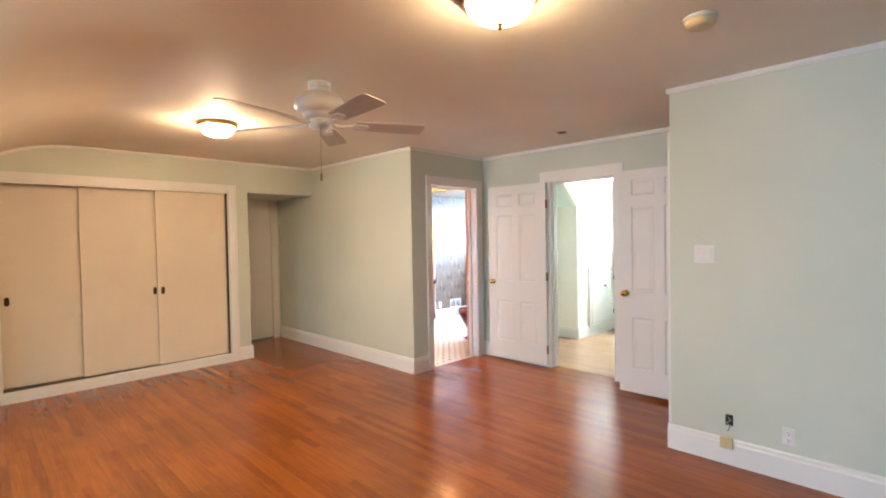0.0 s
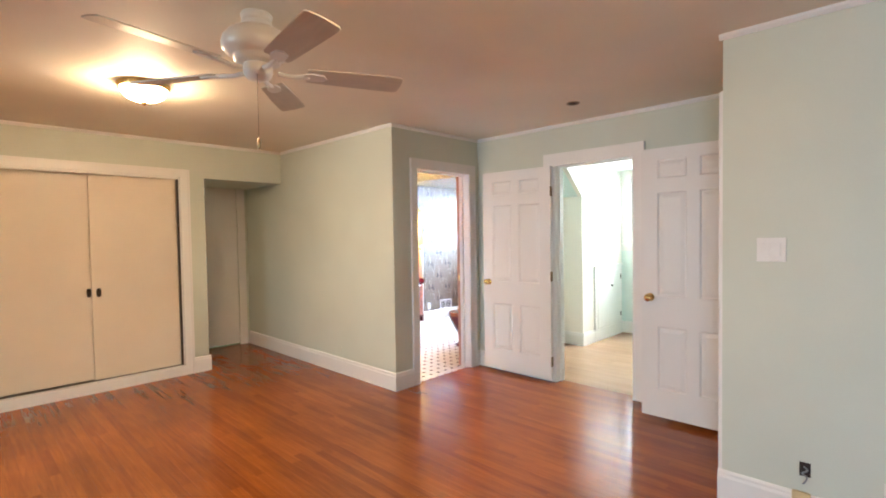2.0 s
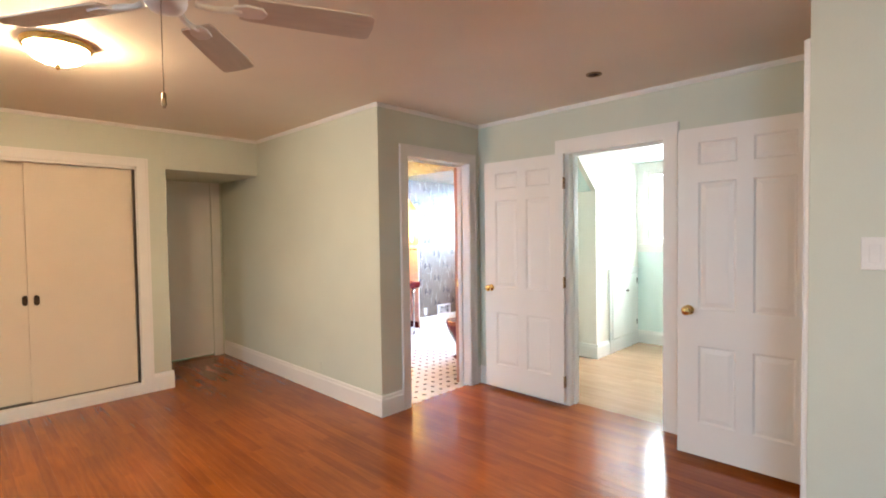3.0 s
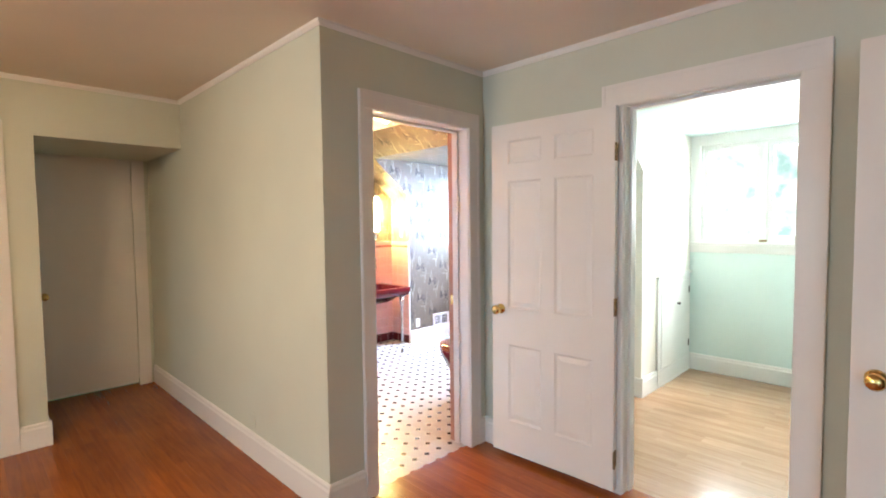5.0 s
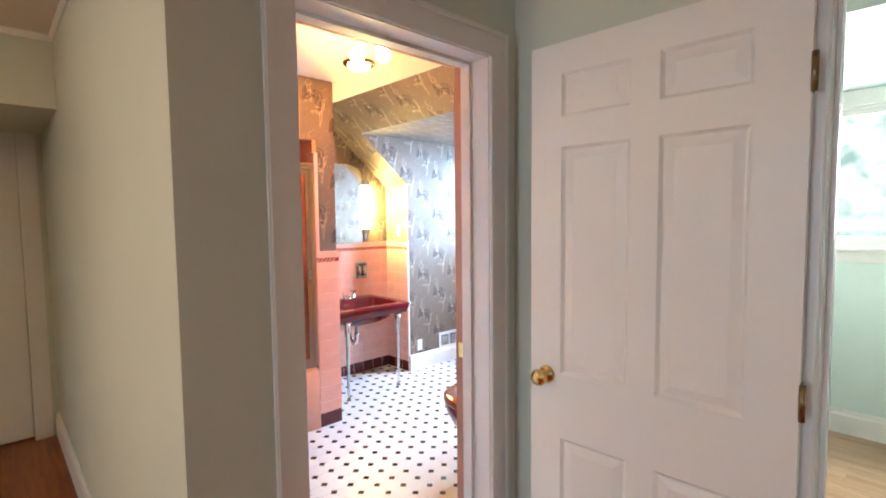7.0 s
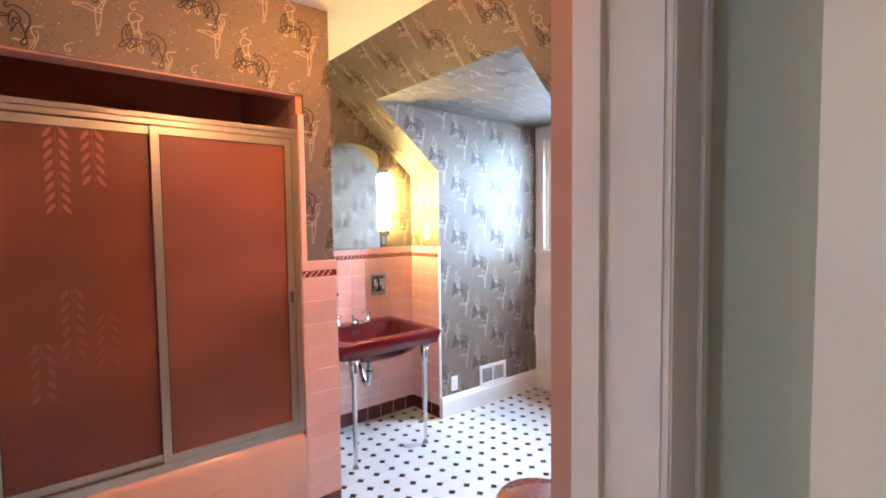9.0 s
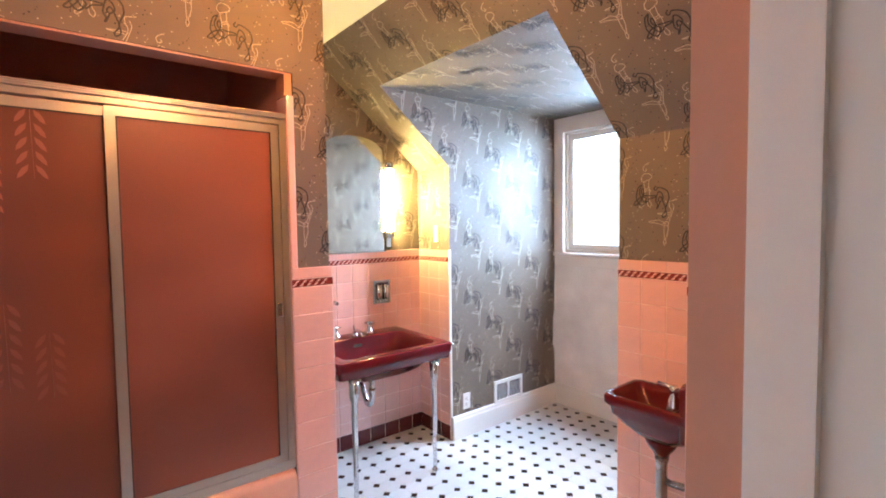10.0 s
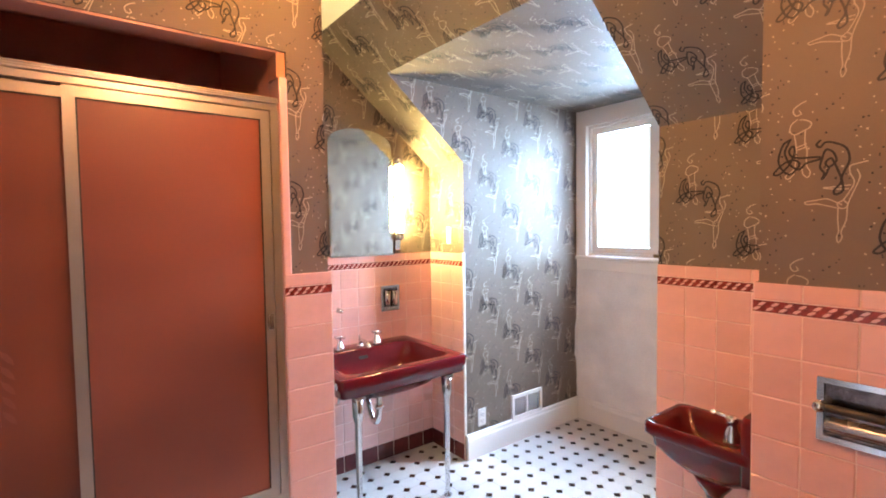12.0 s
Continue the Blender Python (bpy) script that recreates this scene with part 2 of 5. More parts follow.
# ---- mesh helpers ----
def box(bm, x0, y0, z0, x1, y1, z1):
    xs, ys, zs = sorted((x0, x1)), sorted((y0, y1)), sorted((z0, z1))
    v = [bm.verts.new((x, y, z)) for x in xs for y in ys for z in zs]
    for f in ((0, 1, 3, 2), (4, 6, 7, 5), (0, 4, 5, 1), (2, 3, 7, 6), (0, 2, 6, 4), (1, 5, 7, 3)):
        bm.faces.new([v[i] for i in f])
    return v


def bbox(x0, y0, z0, x1, y1, z1, bevel=0.004, seg=2):
    """A bmesh with one box with rounded edges."""
    bm = bmesh.new()
    box(bm, x0, y0, z0, x1, y1, z1)
    if bevel:
        bmesh.ops.bevel(bm, geom=bm.edges[:], offset=bevel, segments=seg, affect="EDGES", profile=0.5)
    return bm


def boxes(*rows):
    bm = bmesh.new()
    for r in rows:
        box(bm, *r)
    return bm


def prism(bm, pts, axis, a, b):
    """Extrudes a polygon, given in the two other axes, along axis from a to b."""
    def put(p, q):
        return {"x": (q, p[0], p[1]), "y": (p[0], q, p[1]), "z": (p[0], p[1], q)}[axis]
    lo = [bm.verts.new(put(p, a)) for p in pts]
    hi = [bm.verts.new(put(p, b)) for p in pts]
    n = len(pts)
    bm.faces.new(lo)
    bm.faces.new(hi[::-1])
    for i in range(n):
        bm.faces.new((lo[i], hi[i], hi[(i + 1) % n], lo[(i + 1) % n]))
    bmesh.ops.recalc_face_normals(bm, faces=bm.faces[:])
    return bm


def lathe(profile, seg=28, m=None, bm=None):
    """Turns a profile of (radius, height) about z."""
    bm = bm or bmesh.new()
    rings = []
    for r, z in profile:
        if r < 1e-5:
            rings.append([bm.verts.new((0, 0, z))])
        else:
            rings.append([bm.verts.new((r * math.cos(2 * math.pi * i / seg), r * math.sin(2 * math.pi * i / seg), z)) for i in range(seg)])
    made = []
    for a, b in zip(rings, rings[1:]):
        for i in range(seg):
            j = (i + 1) % seg
            q = [a[i % len(a)], a[j % len(a)], b[j % len(b)], b[i % len(b)]]
            q = list(dict.fromkeys(q))
            if len(q) > 2:
                made.append(bm.faces.new(q))
    for f in made:
        f.smooth = True
    verts = [v for r in rings for v in r]
    if m is not None:
        bmesh.ops.transform(bm, matrix=m, verts=verts)
    bmesh.ops.recalc_face_normals(bm, faces=made)
    return bm


def tube(points, r, seg=10, bm=None, closed=False):
    """A round bar along a line of points."""
    bm = bm or bmesh.new()
    pts = [Vector(p) for p in points]
    rings = []
    n = len(pts)
    up = None
    for i, p in enumerate(pts):
        d = (pts[(i + 1) % n] - pts[i - 1]) if closed else (pts[min(i + 1, n - 1)] - pts[max(i - 1, 0)])
        d.normalize()
        if up is None:
            up = Vector((0, 0, 1)) if abs(d.z) < 0.9 else Vector((1, 0, 0))
        s = d.cross(up).normalized()
        up = s.cross(d).normalized()
        rad = r[i] if isinstance(r, (list, tuple)) else r
        rings.append([bm.verts.new(p + rad * (math.cos(2 * math.pi * k / seg) * s + math.sin(2 * math.pi * k / seg) * up)) for k in range(seg)])
    pairs = list(zip(rings, rings[1:])) + ([(rings[-1], rings[0])] if closed else [])
    for a, b in pairs:
        for k in range(seg):
            bm.faces.new((a[k], a[(k + 1) % seg], b[(k + 1) % seg], b[k])).smooth = True
    if not closed:
        bm.faces.new(rings[0][::-1])
        bm.faces.new(rings[-1])
    return bm


def spline(ctrl, per=6):
    """A smooth line through control points."""
    P = [Vector(p) for p in ctrl]
    P = [2 * P[0] - P[1]] + P + [2 * P[-1] - P[-2]]
    out = []
    for i in range(1, len(P) - 2):
        for k in range(per):
            t = k / per
            a, b, c, d = P[i - 1], P[i], P[i + 1], P[i + 2]
            out.append(0.5 * (2 * b + (c - a) * t + (2 * a - 5 * b + 4 * c - d) * t * t + (3 * b - a - 3 * c + d) * t ** 3))
    return out + [P[-2]]


def obj(name, bm, material):
    me = bpy.data.meshes.new(name)
    bm.to_mesh(me)
    bm.free()
    for m in material if isinstance(material, (list, tuple)) else (material,):
        me.materials.append(m)
    return new(name, me)


def part(name, bm, material, parent, label="", m=None):
    ob = obj(name, bm, material)
    ob.parent = parent
    if m is not None:
        ob.matrix_local = m
    return tagged(ob, label)


def thing(name, at, label, category, group="", kind=""):
    ob = new(name)
    ob.empty_display_size = 0.1
    ob.matrix_world = at if isinstance(at, Matrix) else Matrix.Translation(at)
    return tagged(ob, label, category, group, kind)


def struct(name, bm, material, label="", category=""):
    return tagged(obj(name, bm, material), label, category, kind="structure")


# ---- the plan ----
H = 2.43                     # ceilings
XW, YS, YD = -5.52, 3.578, 4.772     # closet wall, side wall, wall of the dressing-room door
XB, XR = -3.457, -0.803       # wall of the bathroom door, edge of the recess
BE = -3.622                   # bathroom side of its door wall
BY0, BY1, DTOP = 3.872, 4.618, 2.052   # bathroom doorway
DX0, DX1 = -2.505, -1.77      # dressing-room doorway
XE, Y0 = 3.2, -1.6           # gable wall, low south wall
SY = 0.60                    # where the bedroom ceiling begins to slope
K = 0.69


def slope_z(y):
    return H - K * (SY - y)


def cove(drop=0.0, r=1.2, n=30):
    """The rounded turn from the flat ceiling into the slope, as (y, z)."""
    a = math.atan(K)
    reach = r * math.tan(a / 2)
    return [(SY + reach - r * math.sin(a * k / n), H - r * (1 - math.cos(a * k / n)) - drop) for k in range(n + 1)]


# ---- bedroom shell ----
bm = bmesh.new()
prism(bm, [(Y0, 0), (0.40, 0), (0.40, slope_z(0.40) + 0.02), (Y0, slope_z(Y0) + 0.02)], "x", XW - 0.06, XW)
prism(bm, [(0.40, 2.08), (2.455, 2.08), (2.455, H), (SY, H), (0.40, slope_z(0.40))], "x", XW - 0.06, XW)
box(bm, XW - 0.06, 0.40, 0, XW, 2.455, 0.088)
box(bm, XW - 0.06, 2.455, 0, XW, 2.695, H)
box(bm, XW - 0.06, 2.695, 2.06, XW, YS, H)
struct("wall_west", bm, M_SAGE, "sage green painted wall around the sliding closet", "wall")
struct("wall_niche", boxes((-6.446, 2.635, 0, XW - 0.06, 2.695, H), (-6.566, 2.635, 2.08, -6.506, YS, H), (-6.566, 3.50, 0, -6.506, YS, 2.08), (-6.566, 2.635, 0, -6.506, 2.70, 2.08), (-6.80, 2.50, 0, -6.74, 3.70, H), (-6.74, 2.575, 0, -6.566, 2.635, H), (-6.74, YS, 0, -6.566, YS + 0.06, H), (-6.74, 2.635, 2.10, -6.566, YS, 2.16)), M_SAGE, "sage green walls of the passage niche", "wall")
struct("ceiling_niche", boxes((-6.506, 2.695, 2.06, XW - 0.06, YS, 2.10)), M_SAGE, "low sage green soffit over the niche", "ceiling")
struct("wall_side", boxes((-6.566, YS, 0, XB, YS + 0.06, H)), M_SAGE, "sage green painted plaster wall", "wall")
struct("wall_bath_door", boxes((XB - 0.06, YS + 0.06, 0, XB, BY0, H), (XB - 0.06, BY1, 0, XB, YD, H), (XB - 0.06, BY0, DTOP, XB, BY1, H)), M_SAGE, "sage green wall with the bathroom doorway", "wall")
struct("wall_dressing_door", boxes((XB - 0.06, YD, 0, DX0, YD + 0.06, H), (DX1, YD, 0, XR + 0.06, YD + 0.06, H), (DX0, YD, DTOP, DX1, YD + 0.06, H)), M_SAGE, "sage green wall with the dressing room doorway", "wall")
struct("wall_recess", boxes((XR, YS, 0, XR + 0.06, 3.68, H), (XR, 4.46, 0, XR + 0.06, YD, H), (XR, 3.68, DTOP, XR + 0.06, 4.46, H)), M_SAGE, "sage green end wall of the recess with an entry doorway", "wall")
struct("wall_north", boxes((XR + 0.06, YS, 0, XE, YS + 0.06, H)), M_SAGE, "pale sage green painted plaster wall", "wall")
bm = bmesh.new()
prism(bm, [(Y0, 0), (YS + 0.06, 0), (YS + 0.06, H), (SY, H), (Y0, slope_z(Y0))], "x", XE, XE + 0.12)
struct("wall_east", bm, M_SAGE, "sage green gable wall", "wall")
DORM = ((-3.6, -2.6), (0.3, 1.6))      # south dormers, unseen, placed to steer daylight into the bedroom
DY, DC = -2.1, 2.08                        # their window plane and ceiling
yc = SY - (H - DC) / K
xs = [XW - 0.06, DORM[0][0], DORM[0][1], DORM[1][0], DORM[1][1], XE + 0.12]
bm = bmesh.new()
for k in (0, 2, 4):
    box(bm, xs[k], Y0 - 0.06, 0, xs[k + 1], Y0, slope_z(Y0) + 0.05)
struct("wall_south", bm, M_SAGE, "low sage green knee wall under the slope", "wall")
for a, b in DORM:
    bm = bmesh.new()
    pts = [(DY, 0), (Y0 - 0.06, 0), (Y0 - 0.06, slope_z(Y0)), (yc, DC), (DY, DC)]
    prism(bm, pts, "x", a - 0.05, a)
    prism(bm, pts, "x", b, b + 0.05)
    box(bm, a, DY - 0.1, 0, b, DY, 0.92)
    box(bm, a, DY - 0.1, 1.92, b, DY, DC)
    box(bm, a, DY - 0.1, 0.92, a + 0.06, DY, 1.92)
    box(bm, b - 0.06, DY - 0.1, 0.92, b, DY, 1.92)
    struct("wall_dormer", bm, M_SAGE, "unseen sage green dormer walls with a window", "wall")
    struct("ceiling_south_dormer", boxes((a - 0.05, DY - 0.1, DC, b + 0.05, yc, DC + 0.05)), M_CEIL, "flat taupe ceiling of an unseen dormer", "ceiling")
    struct("floor_dormer", boxes((a - 0.05, DY - 0.1, -0.06, b + 0.05, Y0 - 0.06, -0.001)), M_SUBFLOOR, "brown floor of an unseen dormer", "floor")
CV = cove()
struct("ceiling", boxes((XW - 0.06, CV[0][0], H, XE + 0.12, YS + 0.06, H + 0.06), (XB - 0.06, YS + 0.06, H, XE + 0.12, YD + 0.06, H + 0.06)), M_CEIL, "flat taupe painted ceiling", "ceiling")
bm = bmesh.new()
low = Y0 - 0.06
for k in (0, 2, 4):
    prism(bm, [(yc, DC), (yc, DC + 0.06), (low, slope_z(low) + 0.06), (low, slope_z(low))], "x", xs[k], xs[k + 1])
prism(bm, CV + [(yc, DC), (yc, DC + 0.06), (CV[-1][0], CV[-1][1] + 0.12), (CV[0][0], H + 0.06)], "x", XW - 0.06, XE + 0.12)
for f in bm.faces:
    f.smooth = abs(f.normal.x) < 0.5 and f.normal.z < -0.3
bmesh.ops.split_edges(bm, edges=[e for e in bm.edges if len({f.smooth for f in e.link_faces}) > 1])
struct("ceiling_slope", bm, M_CEIL, "sloping taupe painted ceiling", "ceiling")
struct("wall_hall", boxes((XR + 0.06, YD, 0, 0.6, YD + 0.06, H), (0.54, YS + 0.06, 0, 0.6, YD, H)), M_SAGE, "plain hall walls beyond the entry door", "wall")
struct("wall_closet_back", boxes((-6.26, 0.30, 0, -6.2, 2.62, 2.2), (-6.2, 0.28, 0, XW - 0.06, 0.34, 2.2), (-6.2, 2.52, 0, XW - 0.06, 2.58, 2.2), (-6.2, 0.34, 2.14, XW - 0.06, 2.52, 2.2)), M_CLOSET, "plain inside of the closet", "wall")
struct("ground", boxes((-400, -400, -3.4, 400, 400, -3.3)), mat("lawn", (0.06, 0.10, 0.03), 0.9, vary=0.2, scale=0.6, grain=9), "green lawn far below the windows", "ground")
struct("floor", boxes((-6.62, Y0 - 0.06, -0.06, XE + 0.12, YD + 0.06, -0.014)), M_SUBFLOOR, "reddish brown oak strip floor", "floor")
struct("floor_dressing", boxes((-3.5, YD + 0.06, -0.06, -1.2, 7.46, -0.014)), M_SUBFLOOR, "pale oak strip floor of the dressing room", "floor")

# ---- bathroom shell ----
NX, NY0, NY1 = -6.16, 5.09, 6.172    # basin niche
CX0, CX1, WY = -5.826, -4.63, 7.245  # dormer cheeks, window wall
PX, PY = -4.147, 5.796               # pier beside the small basin
SX = -5.31                           # shower front
DZ = 2.21                            # dormer ceiling
KZ, SB, SM = 1.786, 5.411, 5.672     # knee height, slope break, where the dormer cuts the slope
struct("wall_bath_east", boxes((BE, 3.72, 0, XB - 0.06, BY0, H), (BE, BY1, 0, XB - 0.06, PY, H), (BE, BY0, DTOP, XB - 0.06, BY1, H)), M_PAPER, "wallpapered bathroom wall around the doorway", "wall")
struct("wall_bath_south", boxes((-6.22, YS + 0.06, 0, XB - 0.06, 3.72, H)), M_PAPER, "grey wallpapered wall", "wall")
w_header = struct("wall_shower", boxes((SX - 0.10, 3.72, 2.02, SX, 4.955, H), (SX - 0.10, 3.72, 0, SX, 3.80, 2.02)), M_PAPER, "grey figured wallpaper above the shower opening", "wall")
w_pier = struct("wall_shower_pier", boxes((NX, 4.955, 0, SX, NY0, H)), M_PAPER, "wallpapered pier beside the shower", "wall")
w_niche = struct("wall_basin_niche", boxes((NX - 0.06, NY0 - 0.06, 0, NX, NY1 + 0.06, H)), M_PAPER, "figured wallpaper above pink tiles behind the basin", "wall")
w_kneel = struct("wall_knee_basin", boxes((NX, NY1, 0, CX0 - 0.06, NY1 + 0.06, KZ + 0.02)), M_PAPER, "narrow papered and tiled return beside the basin", "wall")
cheek = [(NY1, 0), (WY, 0), (WY, DZ), (SM, DZ), (NY1, KZ)]
w_cheek = struct("wall_dormer_cheek", prism(bmesh.new(), cheek, "x", CX0 - 0.06, CX0), M_PAPER, "dormer cheek in grey figured wallpaper", "wall")
struct("wall_dormer_cheek_far", prism(bmesh.new(), cheek, "x", CX1, CX1 + 0.06), M_PAPER, "dormer cheek in grey figured wallpaper", "wall")
WX0, WX1, WZ0, WZ1 = -5.74, -4.71, 1.19, 2.10
struct("wall_dormer_window", boxes((CX0 - 0.06, WY, 0, WX0, WY + 0.10, DZ + 0.02), (WX1, WY, 0, CX1 + 0.06, WY + 0.10, DZ + 0.02), (WX0, WY, 0, WX1, WY + 0.10, WZ0), (WX0, WY, WZ1, WX1, WY + 0.10, DZ + 0.02)), M_PLASTER, "bare white plaster wall under the bathroom window", "wall")
w_kneer = struct("wall_knee_far", boxes((CX1 + 0.06, NY1, 0, PX, NY1 + 0.06, KZ + 0.02)), M_PAPER, "papered wall above pink tiles behind the small basin", "wall")
w_pierr = struct("wall_paper_pier", boxes((PX, PY, 0, XB - 0.06, NY1 + 0.06, H)), M_PAPER, "papered pier above pink tiles", "wall")
bm = bmesh.new()
T = 0.05
full = [(SB, H), (NY1, KZ), (NY1 + 0.06, KZ), (NY1 + 0.06, KZ + T), (SB, H + T)]
prism(bm, full, "x", NX - 0.06, CX0 - 0.06)
prism(bm, full, "x", CX1 + 0.06, PX)
prism(bm, [(SB, H), (SM, DZ), (SM, DZ + T), (SB, H + T)], "x", CX0 - 0.06, CX1 + 0.06)
w_slope = struct("ceiling_bath_slope", bm, M_PAPER, "sloping ceiling in grey figured wallpaper", "ceiling")
struct("ceiling_dormer", boxes((CX0 - 0.06, SM, DZ, CX1 + 0.06, WY + 0.1, DZ + 0.04)), M_PAPER, "dormer ceiling in grey figured wallpaper", "ceiling")
struct("ceiling_bath", boxes((NX - 0.06, YS + 0.06, H, XB - 0.06, SB, H + 0.06), (PX, SB, H, XB - 0.06, NY1 + 0.06, H + 0.06)), M_CREAM, "cream painted bathroom ceiling", "ceiling")
struct("wall_alcove", boxes((NX, 3.72, 0, NX + 0.02, 4.955, H), (NX + 0.02, 3.72, 0, SX - 0.1, 3.74, H), (NX + 0.02, 4.935, 0, SX - 0.115, 4.955, H)), M_ALCOVE, "dark rose walls inside the shower alcove", "wall")
struct("ceiling_alcove", boxes((NX + 0.02, 3.74, 2.25, SX - 0.1, 4.935, 2.27)), M_ALCOVE, "dark rose soffit of the shower alcove", "ceiling")
floor_bath = struct("floor_bath", boxes((NX - 0.06, YS + 0.06, -0.06, XB, WY + 0.02, -0.003)), M_FGROUT, "white octagon floor tiles with dark square dots", "floor")

# ---- dressing room shell ----
RX0, RX1, RC0, RC1, RWY = -3.36, -1.35, -3.03, -1.82, 7.40
VX0, VX1, VZ0, VZ1 = -2.945, -1.905, 1.258, 2.175
RK, RZ, RKZ = 6.27, 2.27, 1.87      # knee wall, dormer ceiling, knee height
RM, RB = RK - (RZ - RKZ) / 0.846, RK - (H - RKZ) / 0.846
full2 = [(RB, H), (RK, RKZ), (RK + 0.06, RKZ), (RK + 0.06, RKZ + T), (RB, H + T)]
struct("wall_dressing_west", boxes((RX0 - 0.06, YD + 0.06, 0, RX0, RK + 0.06, H)), M_WARM_LIT, "pale wall with warm light painted in", "wall")
struct("wall_dressing_east", boxes((RX1, YD + 0.06, 0, RX1 + 0.06, RK + 0.06, H)), M_AQUA, "pale green painted wall", "wall")
struct("wall_dressing_knee", boxes((RX0, RK, 0, RC0 - 0.06, RK + 0.06, RKZ + 0.02)), M_WARM_LIT, "pale knee wall with warm light painted in", "wall")
struct("wall_dressing_knee_far", boxes((RC1 + 0.06, RK, 0, RX1, RK + 0.06, RKZ + 0.02)), M_AQUA, "pale green knee wall", "wall")
cheek2 = [(RK, 0), (RWY, 0), (RWY, RZ), (RM, RZ), (RK, RKZ)]
struct("wall_dressing_cheek", prism(bmesh.new(), cheek2, "x", RC0 - 0.06, RC0), M_WARM_LIT, "dormer cheek with warm light painted in and a built-in cupboard", "wall")
struct("wall_dressing_cheek_far", prism(bmesh.new(), cheek2, "x", RC1, RC1 + 0.06), M_AQUA, "pale green dormer cheek", "wall")
struct("wall_dressing_window", boxes((RC0 - 0.06, RWY, 0, VX0, RWY + 0.10, RZ + 0.02), (VX1, RWY, 0, RC1 + 0.06, RWY + 0.10, RZ + 0.02), (VX0, RWY, 0, VX1, RWY + 0.10, VZ0), (VX0, RWY, VZ1, VX1, RWY + 0.10, RZ + 0.02)), M_AQUA, "pale green wall under the casement window", "wall")
bm = bmesh.new()
prism(bm, full2, "x", RX0 - 0.06, RC0 - 0.06)
prism(bm, full2, "x", RC1 + 0.06, RX1 + 0.06)
prism(bm, [(RB, H), (RM, RZ), (RM, RZ + T), (RB, H + T)], "x", RC0 - 0.06, RC1 + 0.06)
struct("ceiling_dressing_slope", bm, M_AQUA, "sloping pale green ceiling", "ceiling")
struct("ceiling_dressing_dormer", boxes((RC0 - 0.06, RM, RZ, RC1 + 0.06, RWY + 0.1, RZ + 0.04)), M_AQUA, "pale green dormer ceiling", "ceiling")
struct("ceiling_dressing", boxes((RX0 - 0.06, YD + 0.06, H, RX1 + 0.06, RB, H + 0.06)), M_AQUA, "pale green ceiling", "ceiling")


# ---- trims ----
def skirting(name, runs, material=M_TRIM, h=0.165, label="white painted moulded baseboard"):
    """Baseboards with a stepped cap. Runs: (axis, at, from, to, side), side being the way out of the wall."""
    bm = bmesh.new()
    for axis, at, a, b, s in runs:
        prof = [(0, 0.001), (0.018 * s, 0.001), (0.018 * s, h - 0.035), (0.013 * s, h - 0.022), (0.013 * s, h - 0.010), (0.006 * s, h), (0, h)]
        pts = [(at + p, z) for p, z in prof]
        prism(bm, pts, "y" if axis == "x" else "x", a, b)
    return struct(name, bm, material, label, "baseboard")


skirting("baseboard", [
    ("x", XW, 2.548, 2.713, 1), ("y", 2.695, -6.446, XW, 1), ("y", YS, -6.486, XB + 0.018, -1), ("x", XB, YS, 3.784, 1), ("x", XB, 4.712, YD, 1),
    ("y", YD, XB, -2.627, -1), ("y", YD, -1.668, XR, -1), ("y", YS, XR - 0.018, XE, -1), ("x", XR, YS, 3.59, -1),
    ("x", XE, Y0, YS, -1), ("y", Y0, -4.52, -2.2, 1), ("y", Y0, -0.9, XE, 1), ("x", XW, Y0, 0.30, 1)])


def crown(runs):
    bm = bmesh.new()
    for axis, at, a, b, s in runs:
        prism(bm, [(at, H), (at + 0.016 * s, H), (at + 0.016 * s, H - 0.012), (at + 0.006 * s, H - 0.030), (at, H - 0.030)], "y" if axis == "x" else "x", a, b)
    return bm


bm = crown([("x", XW, CV[0][0], YS, 1), ("y", YS, XW, XB + 0.016, -1), ("x", XB, YS, YD, 1), ("y", YD, XB, XR, -1), ("x", XR, YS, YD, -1), ("y", YS, XR - 0.016, XE, -1), ("x", XE, CV[0][0], YS, -1)])
prism(bm, CV + [(Y0, slope_z(Y0)), (Y0, slope_z(Y0) - 0.03)] + cove(0.03)[::-1], "x", XW, XW + 0.016)
struct("trim", bm, M_TRIM, "thin white moulding along the ceiling", "trim")


def casing(name, axis, at, side, a, b, top, w=0.085, wr=None, head=0.095, z0=0.0, label="white painted door casing"):
    """A door or closet casing on the wall axis = at, round an opening from a to b."""
    wr = wr or w
    bm = bmesh.new()

    def bar(u0, v0, u1, v1, d0, d1):
        p, q = at + d0 * side, at + d1 * side
        if axis == "x":
            box(bm, p, u0, v0, q, u1, v1)
        else:
            box(bm, u0, p, v0, u1, q, v1)
    for u0, u1, o in ((a - w, a, -1), (b, b + wr, 1)):
        out, inn = (u0, u1) if o < 0 else (u1, u0)
        bar(u0, z0, u1, top, 0, 0.016)
        bar(out, z0, out - o * 0.022, top + head, 0.0155, 0.022)
    bar(a - w, top, b + wr, top + head, 0, 0.016)
    bar(a - w + 0.022, top + head - 0.022, b + wr - 0.022, top + head, 0.0155, 0.022)
    bmesh.ops.bevel(bm, geom=[e for e in bm.edges], offset=0.003, segments=2, affect="EDGES")
    return struct(name, bm, M_TRIM, label, "door casing")


